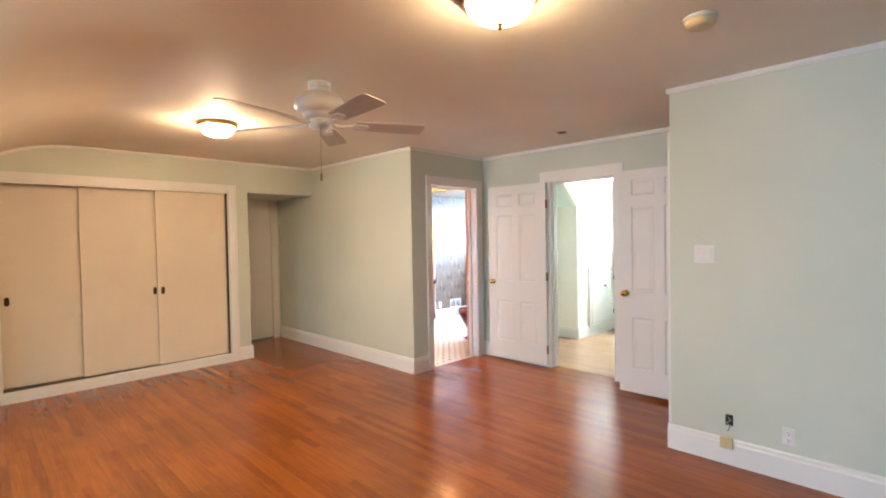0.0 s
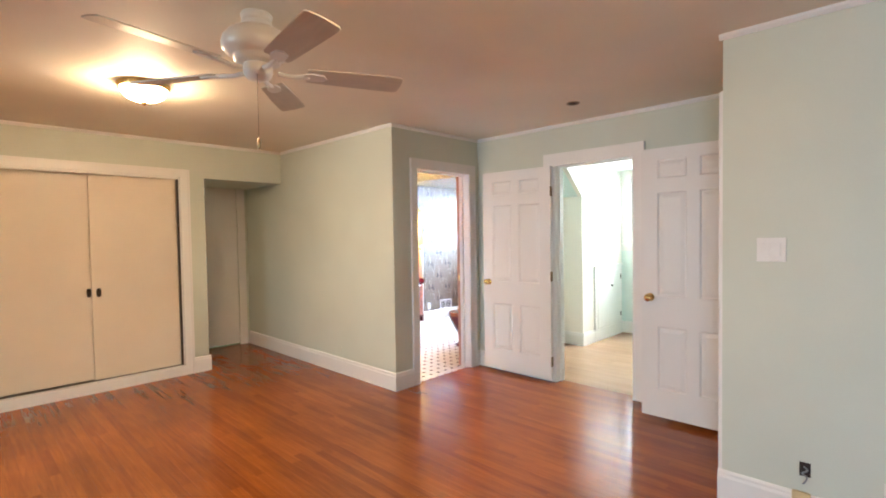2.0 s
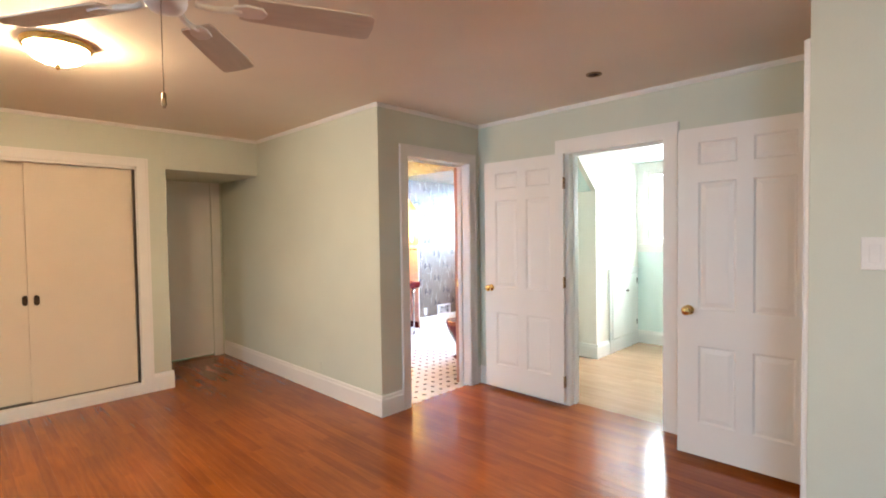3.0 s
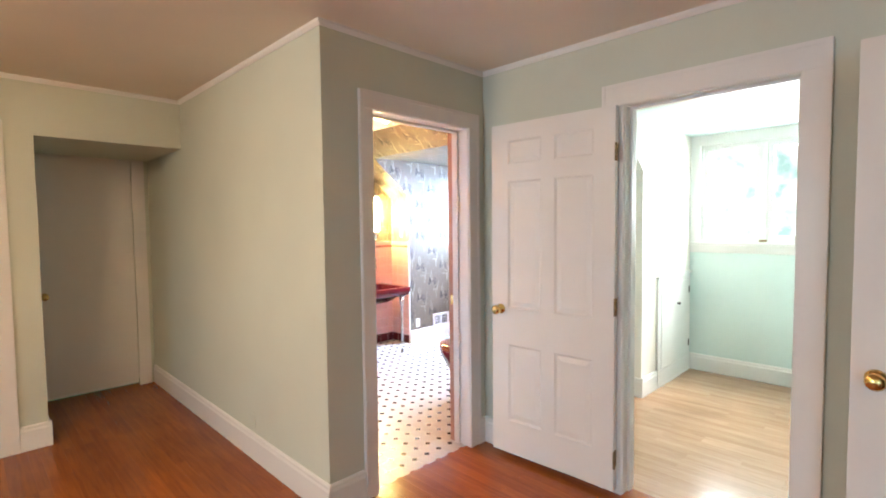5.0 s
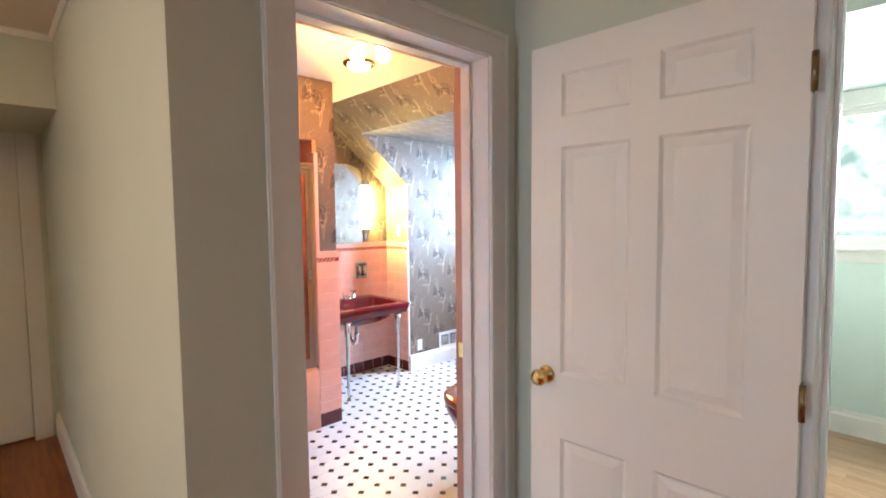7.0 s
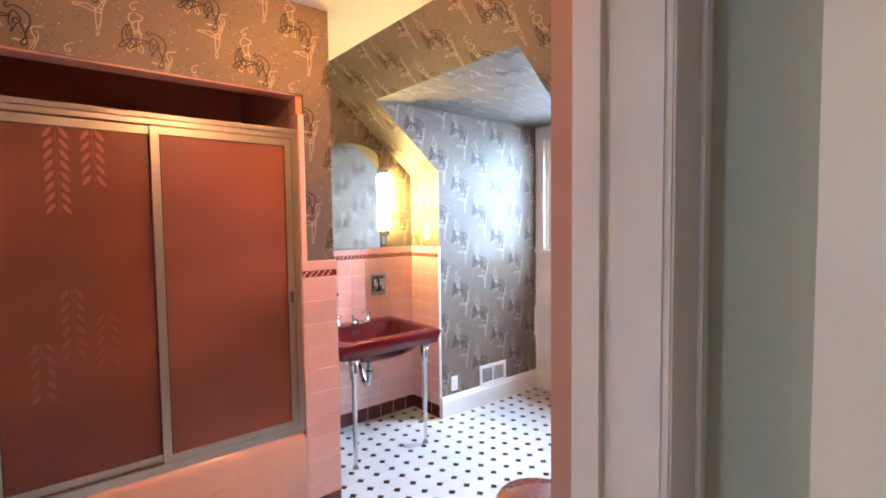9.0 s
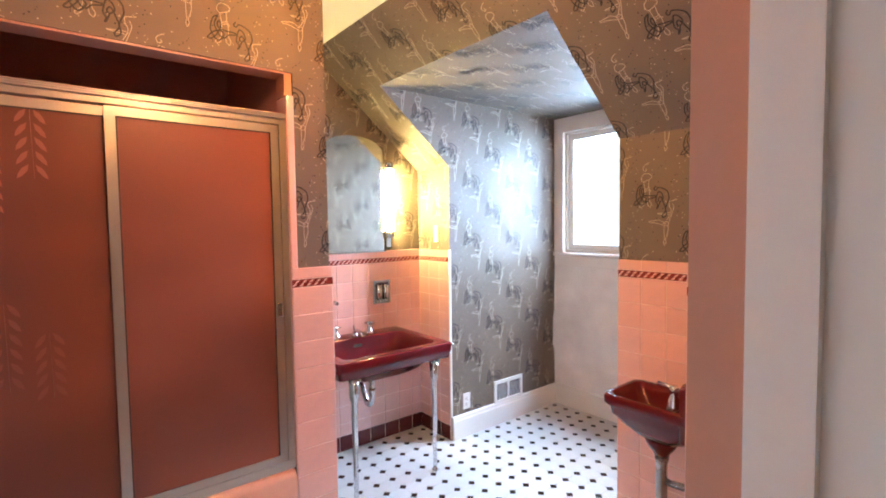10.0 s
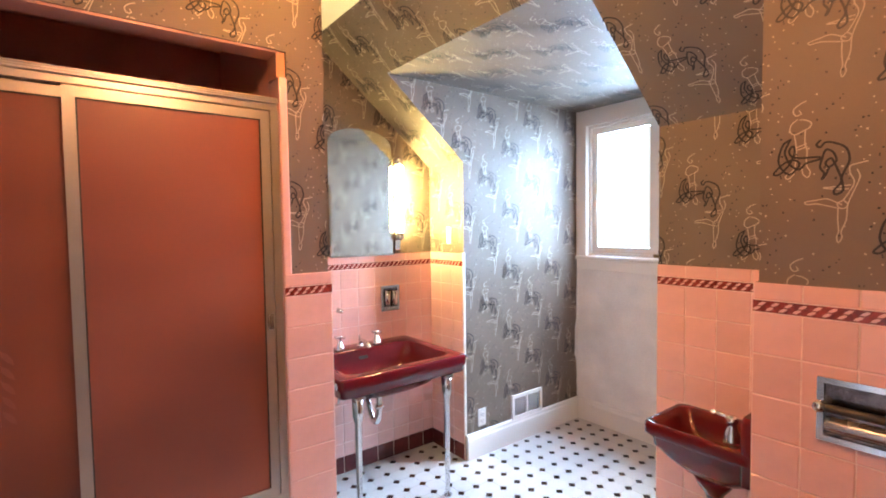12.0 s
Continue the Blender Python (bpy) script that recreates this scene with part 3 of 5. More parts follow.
casing("trim", "x", XB, 1, BY0, BY1, DTOP, 0.086, 0.094, 0.093, label="white casing round the bathroom doorway")
casing("trim", "y", YD, -1, DX0, DX1, DTOP, 0.12, 0.10, 0.112, label="white casing round the dressing room doorway")
casing("trim", "x", XR, -1, 3.68, 4.46, DTOP, 0.09, 0.09, label="white casing of the entry doorway")
casing("trim", "x", XW, 1, 0.40, 2.455, 2.058, 0.10, 0.092, 0.08, label="white casing round the sliding closet")
# jamb linings and stops
struct("trim", boxes((BE - 0.005, BY0 - 0.010, 0.002, XB + 0.004, BY0 + 0.004, DTOP - 0.004), (-3.580, BY1 - 0.004, 0.002, XB + 0.004, BY1 + 0.010, DTOP - 0.004), (-3.580, BY0 - 0.010, DTOP - 0.004, XB + 0.004, BY1 + 0.010, DTOP + 0.010),
       (-3.580, BY1 - 0.016, 0.002, -3.535, BY1 - 0.004, DTOP - 0.016), (-3.580, BY0 + 0.046, DTOP - 0.016, -3.535, BY1 - 0.004, DTOP - 0.004), (BE - 0.004, BY0 + 0.004, 0.002, -3.575, BY0 + 0.046, DTOP - 0.004)), M_TRIM, "white painted jamb of the bathroom doorway", "trim")
struct("trim", boxes((BE - 0.005, BY1 - 0.004, 0.002, -3.5804, BY1 + 0.010, DTOP - 0.004), (BE - 0.005, BY0 - 0.010, DTOP - 0.004, -3.5804, BY1 + 0.010, DTOP + 0.010)), M_SALMON, "salmon painted rebate of the bathroom doorway", "trim")
struct("trim", boxes((DX0 - 0.010, YD - 0.004, 0.002, DX0 + 0.004, YD + 0.13, DTOP - 0.004), (DX1 - 0.004, YD - 0.004, 0.002, DX1 + 0.010, YD + 0.13, DTOP - 0.004), (DX0 - 0.010, YD - 0.004, DTOP - 0.004, DX1 + 0.010, YD + 0.13, DTOP + 0.010),
       (DX0 + 0.004, YD + 0.05, 0.002, DX0 + 0.016, YD + 0.09, DTOP - 0.016), (DX1 - 0.016, YD + 0.05, 0.002, DX1 - 0.004, YD + 0.09, DTOP - 0.016), (DX0 + 0.004, YD + 0.05, DTOP - 0.016, DX1 - 0.004, YD + 0.09, DTOP - 0.004)), M_TRIM, "white painted jamb of the dressing room doorway", "trim")
struct("trim", boxes((XR - 0.004, 3.67, 0.002, XR + 0.08, 3.692, DTOP), (XR - 0.004, 4.45, 0.002, XR + 0.08, 4.47, DTOP), (XR - 0.004, 3.692, DTOP - 0.012, XR + 0.08, 4.45, DTOP + 0.01)), M_TRIM, "white painted jamb of the entry doorway", "trim")
struct("trim", boxes((XW + 0.0, 0.30, 0.001, XW + 0.018, 2.547, 0.088), (XW - 0.10, 0.40, 0.0885, XW + 0.018, 2.455, 0.097)), M_TRIM, "white painted sill board under the closet doors", "trim")
struct("trim", boxes((XW - 0.155, 0.40, 0.0975, XW - 0.05, 2.447, 0.103), (XW - 0.155, 0.40, 2.0455, XW - 0.095, 2.447, 2.08)), M_BRONZE, "dark metal closet door tracks", "trim")
# dark strip added as the shade of the gap beside the last door
struct("trim", boxes((XW - 0.05, 2.4375, 0.104, XW - 0.012, 2.4465, 2.035)), M_BRONZE, "dark strip for the shaded gap at the closet jamb", "trim")
struct("trim", boxes((XW - 0.15, 2.447, 0.0975, XW - 0.004, 2.4545, 2.045), (XW - 0.048, 0.40, 2.036, XW - 0.004, 2.447, 2.0795)), M_TRIM, "white painted lining of the closet opening", "trim")
strike = tagged(obj("strike_plate", bbox(-3.612, BY1 - 0.0072, 0.925, -3.584, BY1 - 0.0042, 0.985, 0.001), M_BRASS), "small brass strike plate on the bathroom door jamb", "strike plate")


# ---- doors ----
def knob_bm(side):
    return lathe([(0.0, 0.0), (0.030, 0.0), (0.031, 0.004), (0.024, 0.009), (0.011, 0.014), (0.010, 0.030), (0.018, 0.036), (0.027, 0.047), (0.0285, 0.056), (0.024, 0.066), (0.012, 0.071), (0.0, 0.072)], 20, pose(0, 0, 0, -90 * side, 0, 0))


def six_panel_door(label, m, w=0.78, h=2.0, t=0.036, back=1.0, group="six-panel doors"):
    """A six-panel door: hinge at the origin, free edge at +x, z from 0."""
    door = thing("panel_door", m, label, "door", group)
    st, mul = 0.118, 0.085
    pw = (w - 2 * st - mul) / 2
    cols = [(st, st + pw), (st + pw + mul, w - st)]
    rows = [(0.205, 0.68), (0.905, 1.675), (1.775, 1.915)]
    bm = bmesh.new()
    box(bm, 0, 0, 0, st, t, h)
    box(bm, w - st, 0, 0, w, t, h)
    box(bm, cols[0][1], 0, rows[0][0], cols[1][0], t, rows[2][1])
    zs = [(0, rows[0][0]), (rows[0][1], rows[1][0]), (rows[1][1], rows[2][0]), (rows[2][1], h)]
    for i, (z0, z1) in enumerate(zs):
        if i in (0, 3):
            box(bm, st, 0, z0, w - st, t, z1)
        else:
            for c in cols:
                box(bm, c[0], 0, z0, c[1], t, z1)
    part("frame", bm, M_DOOR, door)
    for c in cols:
        for r in rows:
            bm = bmesh.new()
            for s in (0, 1):
                f = (lambda d: t - d) if s else (lambda d: d)
                loops = []
                for ins, d in ((0, 0.0015), (0.010, 0.009), (0.016, 0.009), (0.042, 0.003)):
                    loops.append([bm.verts.new((x, f(d), z)) for x, z in ((c[0] + ins, r[0] + ins), (c[1] - ins, r[0] + ins), (c[1] - ins, r[1] - ins), (c[0] + ins, r[1] - ins))])
                for a, b in zip(loops, loops[1:]):
                    for i in range(4):
                        bm.faces.new((a[i], a[(i + 1) % 4], b[(i + 1) % 4], b[i]))
                bm.faces.new(loops[-1])
            bmesh.ops.recalc_face_normals(bm, faces=bm.faces[:])
            part("panel", bm, M_DOOR, door)
    for s in (1, -1):
        part("knob", knob_bm(s), M_BRASS, door, "polished brass knob", Matrix.Translation((w - 0.066, t if s > 0 else 0, 0.895)) @ Matrix.Diagonal((1, 1 if s > 0 else back, 1, 1)))
    for z in (0.17, 0.98, 1.78):
        bm = boxes((-0.003, 0.003, z - 0.045, -0.0002, t - 0.001, z + 0.045))
        lathe([(0, z - 0.046), (0.0075, z - 0.046), (0.0075, z + 0.046), (0, z + 0.046)], 10, Matrix.Translation((-0.006, t + 0.004, 0)), bm)
        part("hinge", bm, M_DKBRASS, door, "tarnished brass hinge")
    return door


six_panel_door("white six-panel door folded back against the sage wall", pose(-2.530, 4.748, 0.032, 0, 0, 182.6), 0.781, 2.016, back=0.72)
six_panel_door("white six-panel entry door standing open into the room", pose(-0.842, 4.476, 0.036, 0, 0, 180.6), 0.724)
bath_door = six_panel_door("white six-panel bathroom door opened inwards", pose(-3.630, 3.958, 0.02, 0, 0, 182.6), 0.68)
part("hinge", bbox(-0.0035, 0.010, 1.035, -0.0005, 0.0355, 1.150, 0.001), M_STEEL, bath_door, "dull steel hinge")

flush = thing("flush_door", (-6.516, 2.72, 0.02), "plain flush greyish white door closed in the niche", "door")
part("leaf", bbox(-0.036, 0, 0, 0, 0.725, 2.05, 0.003), M_DOOR, flush)
part("knob", knob_bm(1), M_BRASS, flush, "small brass knob", pose(0, 0.075, 0.868, 0, 0, -90))
struct("trim", boxes((-6.506, 3.447, 0, -6.488, 3.545, 2.06), (-6.506, 2.70, 2.0555, -6.501, 3.447, 2.0595)), M_TRIM, "white casing of the niche door", "trim")


def sliding_door(y0, y1, x, pull_y, label):
    d = thing("closet_door", (x, y0, 0.106), label, "closet door", "sliding closet doors")
    part("leaf", bbox(-0.03, 0, 0, 0, y1 - y0, 1.936, 0.003), M_CLOSET, d)
    bm = bmesh.new()
    n = 24
    def ring(rx, rz, dx):
        out = []
        for i in range(n):
            a = 2 * math.pi * i / n
            out.append(bm.verts.new((dx, rx * math.cos(a), rz * math.sin(a) + (0.018 if math.sin(a) > 0 else -0.018))))
        return out
    loops = [ring(0.019, 0.024, 0.0004), ring(0.0185, 0.0235, 0.003), ring(0.0145, 0.0195, 0.003), ring(0.012, 0.017, 0.0008)]
    for a, b in zip(loops, loops[1:]):
        for i in range(n):
            bm.faces.new((a[i], a[(i + 1) % n], b[(i + 1) % n], b[i]))
    bm.faces.new(loops[-1])
    bmesh.ops.recalc_face_normals(bm, faces=bm.faces[:])
    part("recessed_pull", bm, M_BRONZE, d, "dark bronze recessed pull", Matrix.Translation((0, pull_y - y0, 0.822)))


sliding_door(0.402, 1.08, -5.655, 0.452, "cream sliding closet door behind its neighbour")
sliding_door(1.015, 1.728, -5.615, 1.674, "cream sliding closet door with a bronze pull")
sliding_door(1.690, 2.434, -5.575, 1.743, "cream sliding closet door with a bronze pull")


# ---- bedroom ceiling ----
fan = thing("ceiling_fan", (-2.225, 1.770, H), "white five-blade ceiling fan with pull chain", "ceiling fan")
part("canopy", lathe([(0.0, 0), (0.064, 0), (0.068, -0.005), (0.068, -0.014), (0.062, -0.019), (0.062, -0.034), (0.066, -0.039), (0.066, -0.046), (0.060, -0.051), (0.060, -0.075), (0, -0.075)], 32), M_FANW, fan)
part("motor", lathe([(0, -0.060), (0.058, -0.062), (0.092, -0.070), (0.124, -0.088), (0.144, -0.112), (0.152, -0.138), (0.150, -0.160), (0.138, -0.178), (0.112, -0.190), (0.100, -0.194), (0.100, -0.212), (0.090, -0.220), (0.06, -0.224), (0, -0.224)], 40), M_FANW, fan)
part("switch_housing", lathe([(0, -0.220), (0.058, -0.222), (0.064, -0.230), (0.064, -0.256), (0.060, -0.272), (0.048, -0.288), (0.022, -0.297), (0, -0.299)], 28), M_FANW, fan)
bm = tube([(0.045, -0.025, -0.27), (0.047, -0.027, -0.30), (0.047, -0.027, -0.56)], 0.0012, 6)
lathe([(0, -0.56), (0.006, -0.565), (0.008, -0.60), (0.004, -0.61), (0, -0.61)], 10, Matrix.Translation((0.047, -0.027, 0)), bm)
part("pull_chain", bm, M_DKBRASS, fan, "thin metal pull chain")
blade = bmesh.new()
outline = [(0.215, -0.052), (0.235, -0.058), (0.45, -0.066), (0.60, -0.070), (0.652, -0.069), (0.664, -0.058), (0.670, 0.0), (0.664, 0.058), (0.652, 0.069), (0.60, 0.070), (0.45, 0.066), (0.235, 0.058), (0.215, 0.052)]
prism(blade, outline, "z", -0.003, 0.003)
blade_me = bpy.data.meshes.new("blade")
blade.to_mesh(blade_me)
blade.free()
blade_me.materials.append(M_BLADE)
arm = bmesh.new()
tube(spline([(0.085, 0, -0.006), (0.13, 0.004, -0.012), (0.175, 0.006, -0.008), (0.225, 0, -0.004)], 4), 0.011, 8, arm)
prism(arm, [(0.20, -0.020), (0.24, -0.032), (0.29, -0.026), (0.305, 0), (0.29, 0.026), (0.24, 0.032), (0.20, 0.020)], "z", -0.011, -0.0032)
arm_me = bpy.data.meshes.new("blade_iron")
arm.to_mesh(arm_me)
arm.free()
arm_me.materials.append(M_FANW)
for k in range(5):
    turn = pose(0, 0, -0.250, 0, 0, -78 + 72 * k) @ pose(0, 0, 0, -12, 0, 0)
    for nm, me in (("blade", blade_me), ("blade_iron", arm_me)):
        o = new(nm, me)
        o.parent = fan
        o.matrix_local = turn


def flush_light(x, y, r, label, opal=M_BOWL):
    L = thing("ceiling_light", (x, y, H), label, "ceiling light", "flush ceiling lights")
    part("rim", lathe([(0, 0), (r * 0.95, 0), (r, -0.006), (r * 1.01, -0.016), (r * 0.96, -0.026), (r * 0.97, -0.033), (r * 0.90, -0.038), (r * 0.86, -0.030), (0, -0.030)], 40), M_BRASS, L, "brass rim")
    part("shade", lathe([(r * 0.87, -0.032), (r * 0.86, -0.045), (r * 0.80, -0.066), (r * 0.66, -0.088), (r * 0.44, -0.104), (r * 0.2, -0.111), (0, -0.112)], 36), opal, L, "lit opal glass bowl")
    part("finial", lathe([(0, -0.111), (0.015, -0.112), (0.017, -0.117), (0.009, -0.122), (0.011, -0.130), (0.006, -0.140), (0, -0.142)], 16), M_BRASS, L)


flush_light(-0.785, 1.735, 0.155, "lit opal glass ceiling light with brass rim", M_BOWL_DIM)
flush_light(-3.675, 1.685, 0.152, "lit opal glass ceiling light near the closet")

smoke = thing("smoke_detector", (-0.296, 2.56, H), "yellowed round smoke detector on the ceiling", "smoke detector")
part("base", lathe([(0, 0), (0.070, 0), (0.071, -0.008), (0.066, -0.011), (0, -0.011)], 32), M_PLATE, smoke, "white base ring")
part("cover", lathe([(0.060, -0.011), (0.064, -0.014), (0.064, -0.030), (0.057, -0.042), (0.040, -0.045), (0, -0.046)], 32), M_IVORY, smoke, "yellowed cover")
hole = thing("ceiling_socket", (-1.996, 4.19, H), "dark round ceiling socket with a dull brass ring", "light socket")
part("ring", lathe([(0.034, -0.0005), (0.050, -0.0005), (0.051, -0.005), (0.044, -0.008), (0.036, -0.006), (0.034, -0.0005)], 28), M_DKBRASS, hole)
part("well", lathe([(0, -0.0012), (0.035, -0.0012), (0.035, -0.004), (0.014, -0.003), (0.010, -0.010), (0, -0.011)], 24), M_HOLE_SHADE, hole)


# ---- plates on the bedroom walls ----
def plate(name, m, w, h, label, category, kind="outlet", material=M_PLATE):
    """A cover plate in the local xz plane, facing -y."""
    p = thing(name, m, label, category)
    part("cover", bbox(-w / 2, -0.006, -h / 2, w / 2, 0, h / 2, 0.0025), material, p)
    if kind == "rockers":
        for x in (-0.023, 0.023):
            part("rocker", bbox(x - 0.016, -0.0095, -0.033, x + 0.016, -0.0055, 0.033, 0.002), M_PLATE, p)
    elif kind == "outlet":
        for z in (-0.02, 0.02):
            part("socket", lathe([(0, 0.0062), (0.0165, 0.0062), (0.0165, 0.0082), (0.015, 0.009), (0, 0.009)], 20, pose(0, 0, z, 90, 0, 0)), M_PLATE, p)
            part("slot", boxes((-0.0075, -0.0096, z - 0.002, -0.0055, -0.0088, z + 0.007), (0.0055, -0.0096, z - 0.002, 0.0075, -0.0088, z + 0.007), (-0.002, -0.0096, z - 0.011, 0.002, -0.0088, z - 0.006)), M_BLACK, p)
    return p


plate("light_switch", pose(-0.590, YS, 1.327), 0.122, 0.118, "white double rocker light switch on the sage wall", "light switch", "rockers")
plate("outlet", pose(-0.140, YS, 0.262), 0.062, 0.10, "white duplex outlet above the baseboard", "outlet")
plate("outlet", pose(-4.33, YS, 0.240), 0.050, 0.085, "small painted wall plate above the baseboard", "outlet", "blank", M_SAGE)
jack = thing("cable_hole", (-0.450, YS, 0.280), "ragged hole in the wall with a loose grey cable", "cable outlet")
part("opening", bbox(-0.022, -0.002, -0.034, 0.022, 0.0, 0.034, 0.0008), M_HOLE_SHADE, jack, "dark plate with the hole's shade painted in")
part("cable", tube(spline([(-0.004, -0.004, 0.014), (0.012, -0.022, 0.006), (-0.008, -0.026, -0.012), (0.010, -0.024, -0.026), (0.004, -0.022, -0.05), (-0.006, -0.020, -0.064)], 6), 0.0035, 8), mat("grey_cable", (0.22, 0.23, 0.24), 0.45), jack, "grey cable")
jp = thing("jack_box", pose(-0.460, YS - 0.019, 0.142), "yellowed plastic phone jack hanging over the baseboard", "phone jack")
part("body", bbox(-0.036, -0.016, -0.036, 0.036, 0, 0.036, 0.003), M_IVORY, jp)
part("screw", lathe([(0, 0.0165), (0.004, 0.0165), (0.004, 0.0185), (0, 0.019)], 12, pose(0, 0, 0, 90, 0, 0)), M_BRASS, jp)


# ---- windows ----
def casement(name, y, x0, x1, z0, z1, label, cx0, cx1, ceil, apron=0.075):
    """A two-leaf casement in the wall y, its casing reaching from cx0 to cx1."""
    w = tagged(obj(name, boxes((x0, y + 0.01, z0, x0 + 0.02, y + 0.10, z1), (x1 - 0.02, y + 0.01, z0, x1, y + 0.10, z1), (x0 + 0.02, y + 0.01, z0, x1 - 0.02, y + 0.10, z0 + 0.02), (x0 + 0.02, y + 0.01, z1 - 0.02, x1 - 0.02, y + 0.10, z1)), M_TRIM), label, "window", kind="structure")
    mid = (x0 + x1) / 2
    for a, b, s in ((x0 + 0.02, mid - 0.024, 1), (mid + 0.024, x1 - 0.02, -1)):
        f = 0.042
        part("window_frame", boxes((a, y + 0.030, z0 + 0.021, a + f, y + 0.066, z1 - 0.021), (b - f, y + 0.030, z0 + 0.021, b, y + 0.066, z1 - 0.021), (a + f, y + 0.030, z0 + 0.021, b - f, y + 0.066, z0 + 0.021 + f), (a + f, y + 0.030, z1 - 0.021 - f, b - f, y + 0.066, z1 - 0.021)), M_TRIM, w)
        g = part("pane", boxes((a + f - 0.004, y + 0.046, z0 + f, b - f + 0.004, y + 0.050, z1 - f)), M_GLASS, w)
        g.visible_shadow = False
        hx = b + 0.006 if s > 0 else a - 0.006
        for hz in (z0 + 0.16, z1 - 0.16):
            part("hinge", bbox(hx - 0.008, y + 0.022, hz - 0.035, hx + 0.008, y + 0.031, hz + 0.035, 0.002), M_CHROME, w, "small steel hinge")
    part("mullion", bbox(mid - 0.0235, y + 0.014, z0 + 0.0205, mid + 0.0235, y + 0.095, z1 - 0.0205, 0.003), M_TRIM, w)
    part("latch", bbox(mid - 0.03, y + 0.006, z0 + 0.004, mid + 0.03, y + 0.0295, z0 + 0.026, 0.004), M_DKBRASS, w, "dull brass latch")
    part("window_sill", bbox(cx0 + 0.002, y - 0.034, z0 - 0.028, cx1 - 0.002, y + 0.028, z0 - 0.001, 0.006), M_TRIM, w)
    part("apron", bbox(cx0 + 0.002, y - 0.014, z0 - 0.028 - apron, cx1 - 0.002, y - 0.001, z0 - 0.029, 0.003), M_TRIM, w)
    part("casing", boxes((cx0 + 0.002, y - 0.016, z0 - 0.0005, x0, y - 0.001, ceil - 0.002), (x1, y - 0.016, z0 - 0.0005, cx1 - 0.002, y - 0.001, ceil - 0.002), (x0, y - 0.016, z1, x1, y - 0.001, ceil - 0.002),
         (x0 - 0.012, y - 0.022, z0, x0 + 0.003, y + 0.012, z1 + 0.012), (x1 - 0.003, y - 0.022, z0, x1 + 0.012, y + 0.012, z1 + 0.012), (x0 + 0.003, y - 0.022, z1 - 0.003, x1 - 0.003, y + 0.012, z1 + 0.012)), M_TRIM, w)
    return w


casement("window_1", RWY, VX0, VX1, VZ0, VZ1, "white painted casement window over the pale green wall", RC0, RC1, RZ)
casement("window_2", WY, WX0, WX1, WZ0, WZ1, "white painted casement window in the bathroom dormer", CX0, CX1, DZ)
for i, (a, b) in enumerate(DORM):
    a, b, top, y = a + 0.06, b - 0.06, 1.92, DY - 0.08
    w = tagged(obj("window_%d" % (3 + i), boxes((a, y, 0.92, a + 0.04, y + 0.08, top), (b - 0.04, y, 0.92, b, y + 0.08, top), (a + 0.04, y, 0.92, b - 0.04, y + 0.08, 0.96), (a + 0.04, y, top - 0.04, b - 0.04, y + 0.08, top)), M_TRIM), "white painted sash window in an unseen south dormer", "window", kind="structure")
    part("meeting_rail", boxes((a + 0.04, y + 0.02, 1.42, b - 0.04, y + 0.06, 1.46)), M_TRIM, w)
    for z0, z1 in ((0.96, 1.42), (1.46, top - 0.04)):
        g = part("pane", boxes((a + 0.04, y + 0.038, z0, b - 0.04, y + 0.042, z1)), M_GLASS, w)
        g.visible_shadow = False


# ---- dressing room ----
skirting("baseboard", [("y", RWY, RC0, RC1, -1), ("x", RC0, RK, 6.566, 1), ("x", RC0, 7.362, RWY, 1), ("y", RK, RX0, RC0 + 0.018, -1), ("x", RX0, YD + 0.06, RK, 1), ("y", YD + 0.06, RX0, -2.56, 1),
                       ("x", RC1, RK, RWY, -1), ("y", RK, RC1 - 0.018, RX1, -1), ("x", RX1, YD + 0.06, RK, -1)], M_TRIM, 0.16)
cup = thing("wall_cupboard", (RC0, 6.575, 0.0), "white built-in cupboard closed in the dormer cheek", "cupboard")
part("face_frame", boxes((0.001, -0.008, 0.001, 0.020, 0.78, 0.15), (0.001, -0.008, 0.151, 0.020, 0.055, 0.955), (0.001, 0.735, 0.151, 0.020, 0.78, 0.955), (0.001, 0.055, 0.905, 0.020, 0.735, 0.955), (0.001, -0.018, 0.9555, 0.032, 0.79, 0.978)), M_TRIM, cup)
cd = part("door", bbox(0.004, 0.059, 0.156, 0.024, 0.731, 0.90, 0.003), M_TRIM, cup)
part("handle", lathe([(0, 0), (0.008, 0), (0.007, 0.01), (0.013, 0.018), (0.012, 0.026), (0, 0.028)], 14, pose(0.024, 0.43, 0.70, 0, 90, 0)), M_BRONZE, cd, "dark metal knob")
for z in (0.28, 0.80):
    part("hinge", bbox(0.0205, 0.724, z - 0.032, 0.029, 0.744, z + 0.032, 0.002), M_BRONZE, cd, "dark metal hinge")


# ---- bathroom fittings ----
def rrect(cx, cy, w, d, r, z, n=5):
    """Points of a rounded rectangle, w along x and d along y."""
    out = []
    for qx, qy, a0 in ((1, 1, 0), (-1, 1, 90), (-1, -1, 180), (1, -1, 270)):
        for k in range(n + 1):
            a = radians(a0 + 90 * k / n)
            out.append((cx + qx * (w / 2 - r) + r * math.cos(a), cy + qy * (d / 2 - r) + r * math.sin(a), z))
    return out


